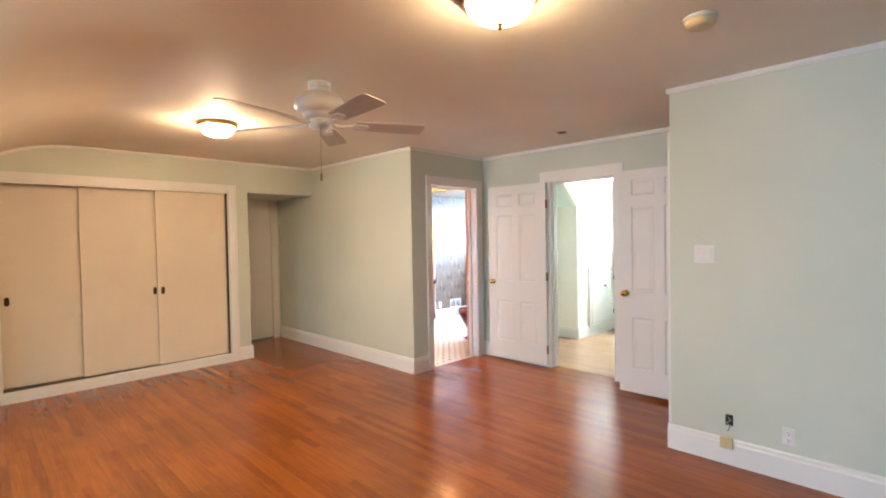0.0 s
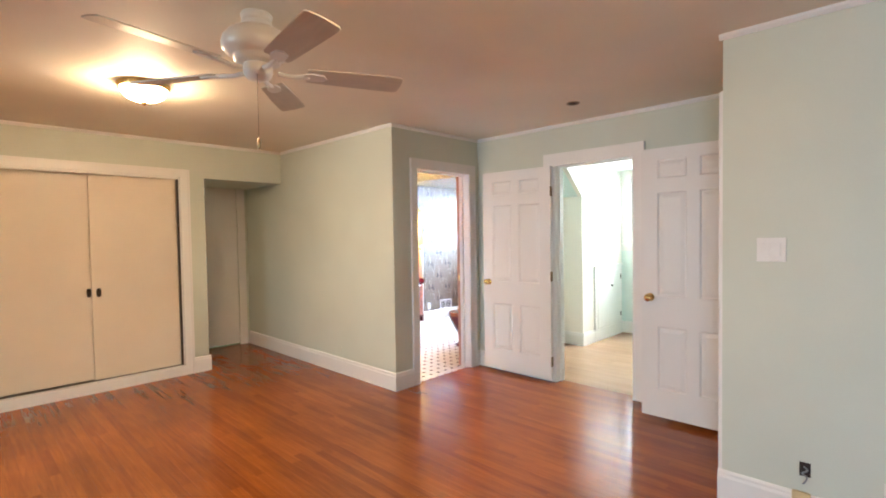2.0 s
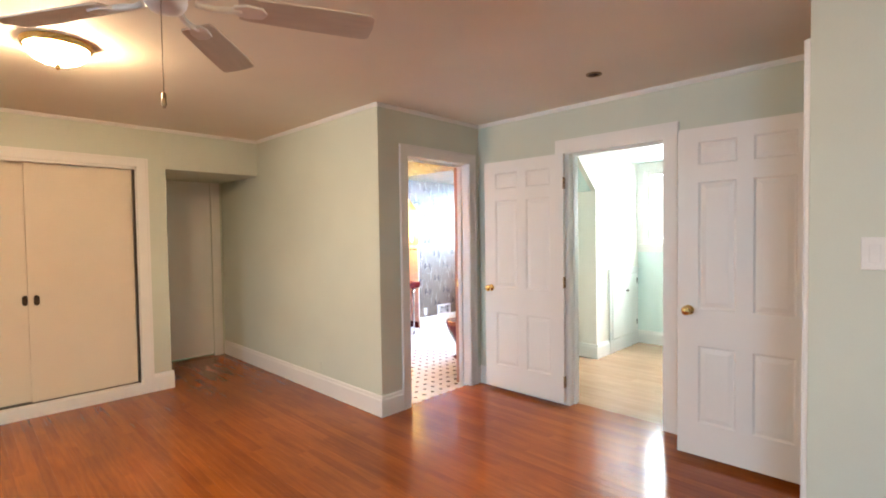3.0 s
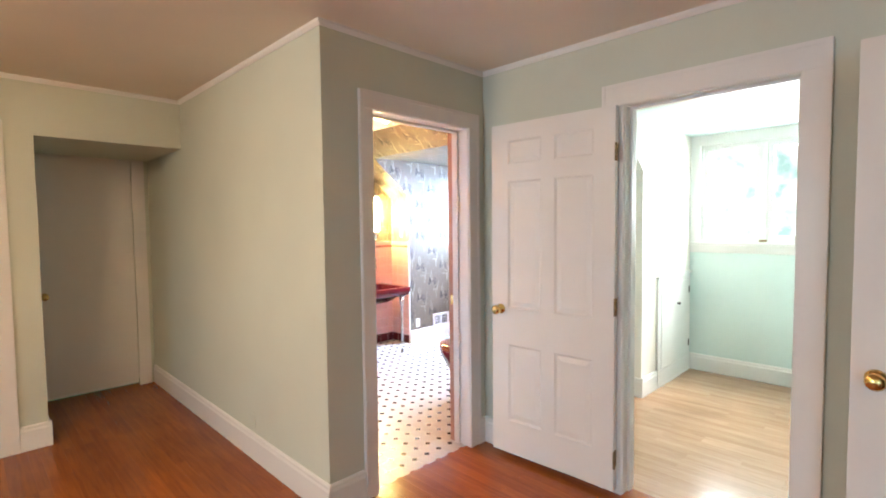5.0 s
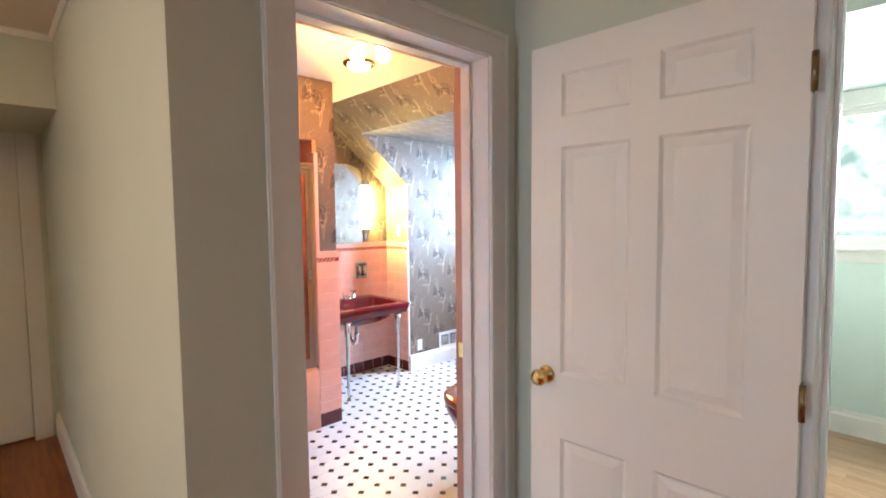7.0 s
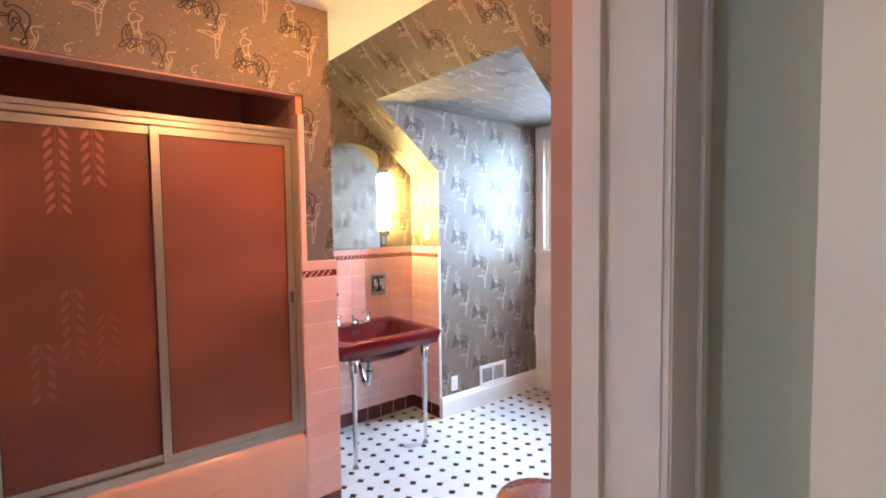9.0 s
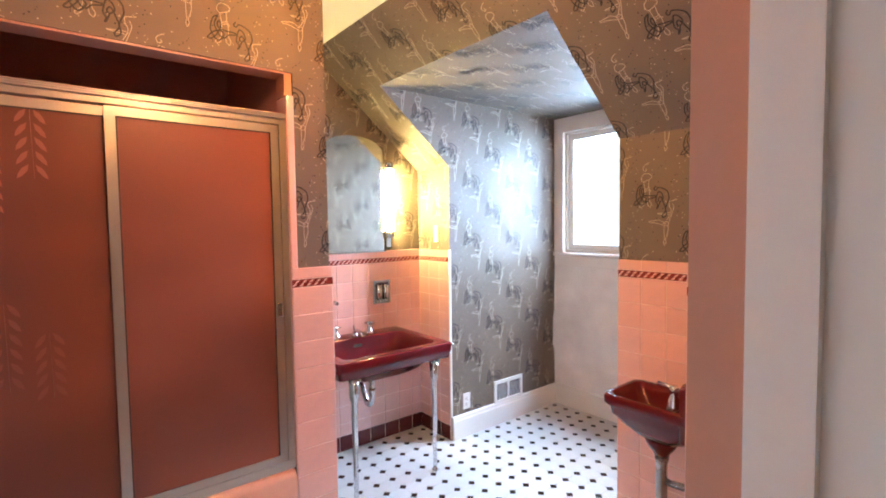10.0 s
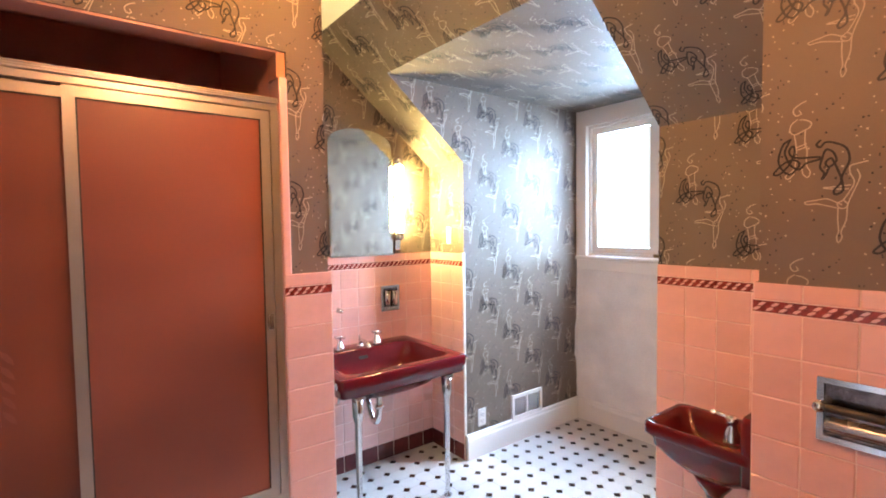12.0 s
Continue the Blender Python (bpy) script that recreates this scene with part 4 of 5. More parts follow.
def loft(loops, close0=True, close1=True, smooth=True, bm=None):
    bm = bm or bmesh.new()
    rings = [[bm.verts.new(p) for p in l] for l in loops]
    n = len(rings[0])
    made = []
    for a, b in zip(rings, rings[1:]):
        for i in range(n):
            f = bm.faces.new((a[i], a[(i + 1) % n], b[(i + 1) % n], b[i]))
            f.smooth = smooth
            made.append(f)
    if close0:
        made.append(bm.faces.new(rings[0][::-1]))
    if close1:
        made.append(bm.faces.new(rings[-1]))
    bmesh.ops.recalc_face_normals(bm, faces=made)
    return bm


# tub and sliding screen
tub = thing("bathtub", (0, 0, 0), "peach pink enamelled bathtub behind the sliding screen", "bathtub")
tx0, tx1, ty0, ty1 = NX + 0.022, SX + 0.012, 3.802, 4.924
tcx, tcy, tw, td = (tx0 + tx1) / 2, (ty0 + ty1) / 2, tx1 - tx0, ty1 - ty0
part("body", loft([rrect(tcx, tcy, tw, td, 0.004, 0.002), rrect(tcx, tcy, tw, td, 0.004, 0.36), rrect(tcx, tcy, tw, td, 0.006, 0.405), rrect(tcx, tcy, tw - 0.012, td - 0.004, 0.010, 0.430), rrect(tcx, tcy, tw - 0.04, td - 0.03, 0.016, 0.440), rrect(tcx, tcy, tw - 0.15, td - 0.14, 0.10, 0.440),
     rrect(tcx, tcy, tw - 0.18, td - 0.17, 0.11, 0.42), rrect(tcx, tcy, tw - 0.30, td - 0.36, 0.12, 0.10), rrect(tcx, tcy, tw - 0.40, td - 0.50, 0.10, 0.07)]), M_TUB, tub)
part("apron_band", bbox(tx1 + 0.0005, 4.0, 0.10, tx1 + 0.006, 4.80, 0.30, 0.004), M_TUB, tub)

screen = thing("shower_screen", (SX - 0.02, 0, 0), "rose frosted sliding shower screen in an aluminium frame", "shower screen")
part("head_rail", bbox(-0.032, 3.802, 1.837, 0.018, 4.924, 1.858, 0.003), M_ALU, screen)
for z in (1.8395, 1.8465, 1.8535):
    part("rail_rib", bbox(0.0185, 3.802, z - 0.0016, 0.0215, 4.924, z + 0.0016, 0.0008, 1), M_ALU, screen)
part("rail_lip", bbox(-0.030, 3.802, 1.815, 0.010, 4.924, 1.8365, 0.002), M_ALU, screen)
part("sill_track", boxes((-0.032, 3.802, 0.4405, 0.016, 4.924, 0.462), (-0.004, 3.802, 0.462, 0.002, 4.924, 0.474), (0.010, 3.802, 0.462, 0.016, 4.924, 0.474)), M_ALU, screen)
part("jamb", boxes((-0.030, 4.897, 0.463, 0.014, 4.924, 1.8145)), M_ALU, screen)
part("jamb", boxes((-0.030, 3.802, 0.463, 0.014, 3.829, 1.8145)), M_ALU, screen)


def sash(y0, y1, x, stile, pull):
    p = part("sliding_panel", boxes((x - 0.016, y0, 0.476, x, y0 + stile, 1.81), (x - 0.016, y1 - stile, 0.476, x, y1, 1.81), (x - 0.016, y0 + stile, 0.476, x, y1 - stile, 0.506), (x - 0.016, y0 + stile, 1.780, x, y1 - stile, 1.81)), M_ALU, screen, "aluminium framed panel")
    part("frosted_glass", boxes((x - 0.011, y0 + stile - 0.004, 0.502, x - 0.005, y1 - stile + 0.004, 1.784)), M_FROST, p, "rose frosted glass")
    part("gasket", boxes((x - 0.0045, y0 + stile, 0.506, x - 0.002, y0 + stile + 0.004, 1.780), (x - 0.0045, y1 - stile - 0.004, 0.506, x - 0.002, y1 - stile, 1.780), (x - 0.0045, y0 + stile + 0.004, 1.776, x - 0.002, y1 - stile - 0.004, 1.780)), M_BLACK, p)
    if pull:
        part("finger_pull", bbox(x + 0.0005, y1 - stile + 0.004, 1.063, x + 0.011, y1 - 0.006, 1.118, 0.003), M_CHROME, p)
    return p


back_sash = sash(3.832, 4.385, -0.006, 0.030, False)
sash(4.337, 4.893, 0.016, 0.030, True)
bm = bmesh.new()


def frond(y, z0, z1, n):
    x = -0.0103 + 0.0057
    tube([(x, y, z0), (x, y + 0.004, z1)], 0.0006, 4, bm)
    for i in range(n):
        z = z0 + (z1 - z0) * (i + 0.2) / n
        for s in (-1, 1):
            c = Vector((x, y + s * 0.022, z - 0.012))
            d = Vector((0, s * 0.55, -0.83))
            e = Vector((0, 0.83, s * 0.55))
            bm.faces.new([bm.verts.new(c + d * a + e * b) for a, b in ((-0.026, 0), (-0.008, 0.0075), (0.012, 0.006), (0.026, 0), (0.012, -0.006), (-0.008, -0.0075))])


frond(4.052, 1.775, 1.47, 8)
frond(4.157, 1.775, 1.57, 5)
part("etched_leaves", bm, M_ETCH, back_sash, "pale etched leaf fronds")
bm = bmesh.new()
frond(4.075, 1.20, 0.94, 6)
frond(4.175, 1.10, 0.90, 5)
frond(3.985, 1.02, 0.80, 5)
part("etched_leaves", bm, mat("faint_etched_frond", (0.245, 0.082, 0.057), 0.5, vary=0.04, scale=20, bump=0.02), back_sash, "faint etched leaf fronds")

# console basin
YC, ZT = 5.60, 0.742
basin = thing("console_basin", (NX + 0.012, YC, 0), "maroon console basin on chrome legs under the mirror", "basin")
D, W = 0.60, 0.72
part("bowl", loft([rrect(0.33, 0, 0.12, 0.20, 0.05, ZT - 0.178), rrect(0.33, 0, 0.26, 0.36, 0.11, ZT - 0.168), rrect(0.33, 0, 0.38, 0.50, 0.14, ZT - 0.135), rrect(0.33, 0, 0.44, 0.56, 0.12, ZT - 0.094), rrect(D / 2, 0, D - 0.05, W - 0.05, 0.04, ZT - 0.092), rrect(D / 2, 0, D - 0.022, W - 0.022, 0.024, ZT - 0.087), rrect(D / 2, 0, D - 0.018, W - 0.018, 0.024, ZT - 0.060), rrect(D / 2, 0, D - 0.008, W - 0.008, 0.024, ZT - 0.055),
     rrect(D / 2, 0, D - 0.004, W - 0.004, 0.024, ZT - 0.048), rrect(D / 2, 0, D, W, 0.026, ZT - 0.042), rrect(D / 2, 0, D, W, 0.026, ZT - 0.008), rrect(D / 2, 0, D - 0.006, W - 0.006, 0.025, ZT - 0.002), rrect(D / 2, 0, D - 0.018, W - 0.018, 0.024, ZT), rrect(0.335, 0, 0.412, 0.592, 0.050, ZT), rrect(0.335, 0, 0.404, 0.584, 0.050, ZT - 0.002), rrect(0.335, 0, 0.396, 0.576, 0.050, ZT - 0.010), rrect(0.335, 0, 0.380, 0.555, 0.055, ZT - 0.055),
     rrect(0.335, 0, 0.345, 0.515, 0.070, ZT - 0.100), rrect(0.33, 0, 0.27, 0.43, 0.09, ZT - 0.128), rrect(0.32, 0, 0.16, 0.26, 0.07, ZT - 0.140), rrect(0.31, 0, 0.06, 0.08, 0.03, ZT - 0.145)]), M_MAROON, basin)
part("overflow", loft([rrect(0, 0, 0.018, 0.055, 0.008, 0.0), rrect(0, 0, 0.018, 0.055, 0.008, 0.003), rrect(0, 0, 0.011, 0.046, 0.005, 0.003), rrect(0, 0, 0.011, 0.046, 0.005, 0.0005)]), M_HOLE_SHADE, basin, "overflow slot", pose(0.1465, -0.01, ZT - 0.045, 0, 80, 0))
for s in (-1, 1):
    y = s * 0.255
    leg = part("leg", lathe([(0, 0), (0.021, 0), (0.022, 0.006), (0.013, 0.014), (0.012, 0.04), (0.0155, 0.38), (0.0165, 0.52), (0.022, 0.535), (0.026, 0.56), (0.028, ZT - 0.094), (0, ZT - 0.094)], 16, Matrix.Translation((D - 0.05, y, 0.001))), M_CHROME, basin, "worn chrome leg")
    part("collar", bbox(D - 0.078, y - 0.026, ZT - 0.112, D - 0.022, y + 0.026, ZT - 0.0935, 0.004), M_CHROME, leg)
    brk = part("towel_bracket", tube(spline([(D - 0.16, s * W / 2, ZT - 0.08), (D - 0.16, s * (W / 2 + 0.025), ZT - 0.065), (D - 0.16, s * (W / 2 + 0.03), ZT - 0.095), (D - 0.16, s * (W / 2 + 0.006), ZT - 0.115)], 5), 0.006, 8), M_CHROME, basin)
for y in (-0.105, 0.125):
    tap = part("tap", lathe([(0, 0), (0.027, 0), (0.028, 0.006), (0.023, 0.02), (0.014, 0.04), (0.011, 0.058), (0, 0.060)], 18, Matrix.Translation((0.075, y - 0.01, ZT - 0.004))), M_CHROME, basin, "chrome tap")
    bm = lathe([(0, 0.058), (0.009, 0.058), (0.011, 0.072), (0.006, 0.080), (0, 0.081)], 12)
    for k in range(4):
        a = math.pi / 4 + k * math.pi / 2
        tube([(0, 0, 0.068), (0.029 * math.cos(a), 0.029 * math.sin(a), 0.070)], [0.0045, 0.0065], 8, bm)
    part("cross_handle", bm, M_CHROME, tap, "", Matrix.Translation((0.075, y - 0.01, ZT - 0.004)))
bm = lathe([(0, 0), (0.022, 0), (0.020, 0.012), (0.013, 0.024), (0.012, 0.030), (0, 0.032)], 16, Matrix.Translation((0.075, 0.01, ZT - 0.004)))
tube(spline([(0.07, 0.01, ZT + 0.012), (0.10, 0.01, ZT + 0.034), (0.15, 0.01, ZT + 0.030), (0.185, 0.01, ZT + 0.008)], 5), [0.012] * 6 + [0.011] * 5 + [0.010] * 5, 10, bm)
tube([(0.07, 0.01, ZT + 0.02), (0.062, 0.01, ZT + 0.06)], [0.004, 0.006], 8, bm)
part("spout", bm, M_CHROME, basin, "chrome spout")
bm = tube(spline([(0.29, 0, ZT - 0.165), (0.29, 0, ZT - 0.30), (0.275, 0, ZT - 0.36), (0.235, 0, ZT - 0.375), (0.20, 0, ZT - 0.34), (0.17, 0, ZT - 0.285), (0.12, 0, ZT - 0.265), (0.004, 0, ZT - 0.265)], 6), 0.017, 12)
for z in (ZT - 0.21, ZT - 0.29):
    lathe([(0, z), (0.024, z), (0.024, z + 0.02), (0, z + 0.02)], 14, Matrix.Translation((0.29, 0, 0)), bm)
lathe([(0, 0), (0.036, 0), (0.034, 0.008), (0.018, 0.014), (0, 0.014)], 18, pose(0.0, 0, ZT - 0.265, 0, 90, 0), bm)
part("trap", bm, M_CHROME, basin, "chrome waste trap")
for y in (-0.12, 0.10):
    part("supply_pipe", tube(spline([(0.06, y, ZT - 0.10), (0.06, y, ZT - 0.2), (0.05, y, ZT - 0.30), (0.004, y, ZT - 0.33)], 5), 0.006, 8), M_CHROME, basin)

# mirror, tube lamp, dish
mirror = thing("wall_mirror", (NX + 0.001, 5.68, 1.253), "frameless arched wall mirror above the basin", "mirror")
pts = [(-0.205, 0), (0.205, 0), (0.205, 0.62)] + [(0.205 * math.cos(a), 0.62 + 0.105 * math.sin(a) ** 0.8) for a in [math.pi * k / 14 for k in range(1, 14)]] + [(-0.205, 0.62)]
bm = bmesh.new()
prism(bm, pts, "x", 0.0, 0.006)
part("glass", bm, M_MIRROR, mirror)
part("ledge", bbox(0.0, -0.21, -0.010, 0.016, 0.21, -0.0005, 0.002), M_CHROME, mirror)
tube_l = thing("tube_sconce", (NX + 0.001, 5.918, 1.56), "lit vertical tube wall lamp with chrome ends", "wall lamp")
part("back_plate", bbox(0, -0.020, -0.29, 0.012, 0.020, 0.27, 0.004), M_CHROME, tube_l)
part("tube", lathe([(0, -0.20), (0.016, -0.198), (0.019, -0.19), (0.019, 0.19), (0.016, 0.198), (0, 0.20)], 18, Matrix.Translation((0.045, 0, 0.02))), M_TUBE, tube_l, "glowing frosted tube")
for z in (-0.225, 0.222):
    part("end_cap", lathe([(0, -0.025), (0.014, -0.025), (0.022, -0.015), (0.022, 0.02), (0, 0.02)], 16, pose(0.045, 0, z + (0.02 if z < 0 else 0.02), 0 if z < 0 else 180, 0, 0)), M_CHROME, tube_l)
    part("arm", boxes((0.010, -0.006, z + 0.012, 0.045, 0.006, z + 0.028)), M_CHROME, tube_l)


def recessed_dish(name, m, w, h, label, category):
    """A chrome recessed holder: local x along the wall, z up, facing -y."""
    d = thing(name, m, label, category)
    f = 0.014
    part("frame", boxes((-w / 2, -0.010, -h / 2, -w / 2 + f, 0, h / 2), (w / 2 - f, -0.010, -h / 2, w / 2, 0, h / 2), (-w / 2 + f, -0.010, -h / 2, w / 2 - f, 0, -h / 2 + f), (-w / 2 + f, -0.010, h / 2 - f, w / 2 - f, 0, h / 2)), M_CHROME, d)
    # a flat plate: the recess shade is put into its dark metal tone
    part("well", boxes((-w / 2 + f, -0.0012, -h / 2 + f, w / 2 - f, -0.0002, h / 2 - f)), mat(name + "_well", (0.17, 0.14, 0.14), 0.22, metal=1.0, vary=0.3, scale=25, bump=0.03), d)
    return d


dish = recessed_dish("soap_dish", pose(NX + 0.0115, 5.852, 0.983, 0, 0, 90), 0.125, 0.150, "chrome recessed tumbler and soap holder in the tiles", "soap dish")
for x in (-0.024, 0.024):
    part("holder", lathe([(0, -0.045), (0.016, -0.045), (0.019, 0.048), (0.015, 0.048), (0.013, -0.03), (0, -0.03)], 16, Matrix.Translation((x, -0.016, -0.002))), M_CHROME, dish)
part("tray", bbox(-0.05, -0.035, -0.058, 0.05, -0.002, -0.048, 0.003), M_CHROME, dish)
hook = tagged(obj("wall_hook", lathe([(0, 0), (0.014, 0), (0.013, 0.005), (0.006, 0.01), (0.006, 0.024), (0.012, 0.03), (0.012, 0.038), (0, 0.042)], 16, pose(NX + 0.012, 5.515, 0.945, 0, 90, 0)), M_CHROME), "small chrome hook on the tiled wall", "hook")
plate("light_switch", pose(-5.962, NY1, 1.355), 0.046, 0.105, "ivory switch plate on the narrow papered return", "light switch", "blank", M_PLATE)
plate("outlet", pose(CX0, 6.300, 0.236, 0, 0, 90), 0.062, 0.108, "white duplex outlet on the papered dormer cheek", "outlet")
vent = thing("wall_vent", pose(CX0, 6.70, 0.228, 0, 0, 90), "white painted wall vent above the baseboard", "wall vent")
part("frame", boxes((-0.143, -0.012, -0.080, -0.122, 0, 0.080), (0.122, -0.012, -0.080, 0.143, 0, 0.080), (-0.122, -0.012, -0.080, 0.122, 0, -0.058), (-0.122, -0.012, 0.058, 0.122, 0, 0.080), (-0.006, -0.010, -0.058, 0.006, 0, 0.058)), M_PLATE, vent)
part("backing", boxes((-0.122, -0.0015, -0.058, 0.122, -0.0002, 0.058)), M_HOLE_SHADE, vent)
sl = bpy.data.meshes.new("slat")
bm = boxes((-0.057, -0.0045, -0.004, 0.057, 0.0, -0.0025))
bmesh.ops.rotate(bm, verts=bm.verts[:], cent=(0, 0, 0), matrix=Matrix.Rotation(radians(-35), 3, "X"))
bm.to_mesh(sl)
sl.materials.append(M_PLATE)
for cx in (-0.064, 0.064):
    for k in range(14):
        o = new("slat", sl)
        o.parent = vent
        o.matrix_local = Matrix.Translation((cx, -0.003, -0.050 + k * 0.0082))

# small basin on the pier
sb = thing("small_basin", (PX - 0.012, 5.965, 0), "small maroon wall basin on a chrome pedestal pipe", "basin")
d2, w2, z2 = 0.345, 0.265, 0.755
part("bowl", loft([rrect(-0.15, 0, 0.12, 0.12, 0.05, z2 - 0.160), rrect(-0.15, 0, 0.20, 0.17, 0.06, z2 - 0.140), rrect(-0.155, 0, 0.27, 0.215, 0.05, z2 - 0.105), rrect(-0.160, 0, 0.30, w2 - 0.036, 0.035, z2 - 0.082), rrect(-0.1625, 0, 0.311, w2 - 0.028, 0.030, z2 - 0.076), rrect(-0.1635, 0, 0.317, w2 - 0.022, 0.030, z2 - 0.050), rrect(-0.166, 0, 0.330, w2 - 0.012, 0.032, z2 - 0.044), rrect(-d2 / 2, 0, d2, w2, 0.034, z2 - 0.036),
     rrect(-d2 / 2, 0, d2, w2, 0.034, z2 - 0.008), rrect(-d2 / 2, 0, d2 - 0.012, w2 - 0.012, 0.030, z2), rrect(-0.205, 0, 0.235, w2 - 0.055, 0.030, z2 - 0.004), rrect(-0.205, 0, 0.215, w2 - 0.075, 0.035, z2 - 0.03), rrect(-0.20, 0, 0.15, 0.13, 0.04, z2 - 0.10), rrect(-0.19, 0, 0.05, 0.05, 0.02, z2 - 0.115)]), M_MAROON, sb)
part("splashback", loft([rrect(-0.024, 0, 0.044, w2 - 0.004, 0.012, z2 - 0.10), rrect(-0.024, 0, 0.044, w2 - 0.004, 0.012, z2 + 0.085), rrect(-0.022, 0, 0.036, w2 - 0.02, 0.014, z2 + 0.100)]), M_MAROON, sb)
tap = part("tap", lathe([(0, 0), (0.026, 0), (0.026, 0.006), (0.021, 0.030), (0.013, 0.050), (0.011, 0.058), (0.016, 0.064), (0.018, 0.074), (0.012, 0.084), (0, 0.086)], 18, Matrix.Translation((-0.088, -0.068, z2 - 0.008))), M_CHROME, sb, "chrome tap")
part("handle", tube([(-0.088, -0.068, z2 + 0.066), (-0.120, -0.066, z2 + 0.072), (-0.148, -0.064, z2 + 0.070)], [0.006, 0.007, 0.009], 10), M_CHROME, tap)
part("funnel", lathe([(0, z2 - 0.158), (0.062, z2 - 0.158), (0.060, z2 - 0.172), (0.046, z2 - 0.196), (0.030, z2 - 0.216), (0.026, z2 - 0.226), (0, z2 - 0.226)], 24, Matrix.Translation((-0.165, 0, 0))), M_MAROON, sb)
bm = lathe([(0, 0), (0.018, 0), (0.016, 0.012), (0.008, 0.03), (0.012, 0.045), (0, 0.05)], 14, Matrix.Translation((-0.028, 0.06, z2 + 0.098)))
part("knob", bm, M_CHROME, sb)
part("pedestal_pipe", lathe([(0, 0.004), (0.050, 0.004), (0.048, 0.012), (0.026, 0.03), (0.021, 0.06), (0.021, 0.50), (0.025, 0.51), (0.027, z2 - 0.228), (0, z2 - 0.228)], 18, Matrix.Translation((-0.165, 0, 0))), M_PIPE, sb, "dull chrome pipe")
part("wall_pipe", tube([(-0.165, 0, 0.43), (-0.02, 0.02, 0.43), (-0.002, 0.02, 0.43)], 0.014, 10), M_PIPE, sb)
part("wall_bracket", tube(spline([(-0.14, 0.04, z2 - 0.14), (-0.10, 0.05, z2 - 0.165), (-0.05, 0.05, z2 - 0.15), (-0.002, 0.05, z2 - 0.12)], 4), 0.012, 8), M_BRONZE, sb)

# paper holder
tp = recessed_dish("paper_holder", pose(-3.925, PY - 0.0115, 0.957), 0.172, 0.155, "empty chrome recessed toilet paper holder in pink tiles", "paper holder")
part("roller", lathe([(0, -0.066), (0.006, -0.066), (0.010, -0.058), (0.010, 0.058), (0.006, 0.066), (0, 0.066)], 16, pose(0, -0.030, 0.010, 0, 90, 0)), M_BLACK, tp, "black plastic roller")
# the roller's reflection in the well, built as a solid tube
part("roller_reflection", lathe([(0, -0.068), (0.019, -0.068), (0.020, -0.060), (0.020, 0.060), (0.019, 0.068), (0, 0.068)], 24, pose(0, -0.003, -0.036, 0, 90, 0)), M_PIPE, tp, "chrome tube shaped as the roller's reflection")
for x in (-0.076, 0.076):
    part("post", lathe([(0, 0), (0.012, 0), (0.014, 0.01), (0.014, 0.034), (0.010, 0.040), (0, 0.040)], 14, pose(x, 0.0, 0.010, 90, 0, 0)), M_CHROME, tp)

for s in (-1, 1):
    part("towel_bar_post", lathe([(0, 0), (0.015, 0), (0.016, 0.005), (0.008, 0.009), (0.007, 0.018), (0.012, 0.024), (0.012, 0.032), (0.006, 0.037), (0, 0.038)], 18, pose(D - 0.045, s * (W / 2 - 0.002), ZT - 0.030, -90 * s, 0, 0)), M_CHROME, basin)

# toilet
wc = thing("toilet", (BE - 0.05, 5.33, 0), "maroon toilet with a varnished mahogany seat and lid", "toilet")


def oval(cx, rx, ry, z, n=28):
    return [(cx + rx * math.cos(2 * math.pi * k / n), ry * math.sin(2 * math.pi * k / n), z) for k in range(n)]


part("bowl", loft([oval(-0.42, 0.20, 0.10, 0.002), oval(-0.42, 0.205, 0.105, 0.02), oval(-0.41, 0.185, 0.085, 0.05), oval(-0.40, 0.18, 0.085, 0.13), oval(-0.43, 0.22, 0.12, 0.22), oval(-0.45, 0.255, 0.17, 0.32), oval(-0.455, 0.262, 0.185, 0.375), oval(-0.455, 0.255, 0.18, 0.39), oval(-0.455, 0.19, 0.12, 0.388), oval(-0.44, 0.12, 0.08, 0.25)]), M_MAROON, wc)
part("foot_flange", loft([oval(-0.42, 0.225, 0.12, 0.001), oval(-0.42, 0.225, 0.12, 0.012), oval(-0.42, 0.20, 0.098, 0.024)]), M_MAROON, wc)
part("seat", loft([oval(-0.455, 0.262, 0.188, 0.392), oval(-0.455, 0.268, 0.194, 0.400), oval(-0.455, 0.264, 0.190, 0.412), oval(-0.455, 0.17, 0.11, 0.414), oval(-0.455, 0.165, 0.105, 0.394)], False, False), M_WOODRED, wc, "varnished mahogany seat")
part("lid", loft([oval(-0.453, 0.262, 0.188, 0.415), oval(-0.453, 0.268, 0.193, 0.424), oval(-0.453, 0.258, 0.185, 0.434), oval(-0.453, 0.20, 0.14, 0.438)]), M_WOODRED, wc, "varnished mahogany lid")
part("tank", loft([rrect(-0.10, 0, 0.17, 0.44, 0.02, 0.39), rrect(-0.10, 0, 0.18, 0.46, 0.025, 0.72), rrect(-0.10, 0, 0.20, 0.48, 0.025, 0.735), rrect(-0.10, 0, 0.20, 0.48, 0.025, 0.76), rrect(-0.10, 0, 0.16, 0.44, 0.02, 0.775)]), M_MAROON, wc)
part("flush_lever", tube([(-0.20, -0.15, 0.66), (-0.215, -0.15, 0.66), (-0.218, -0.09, 0.655)], 0.006, 8), M_CHROME, wc)

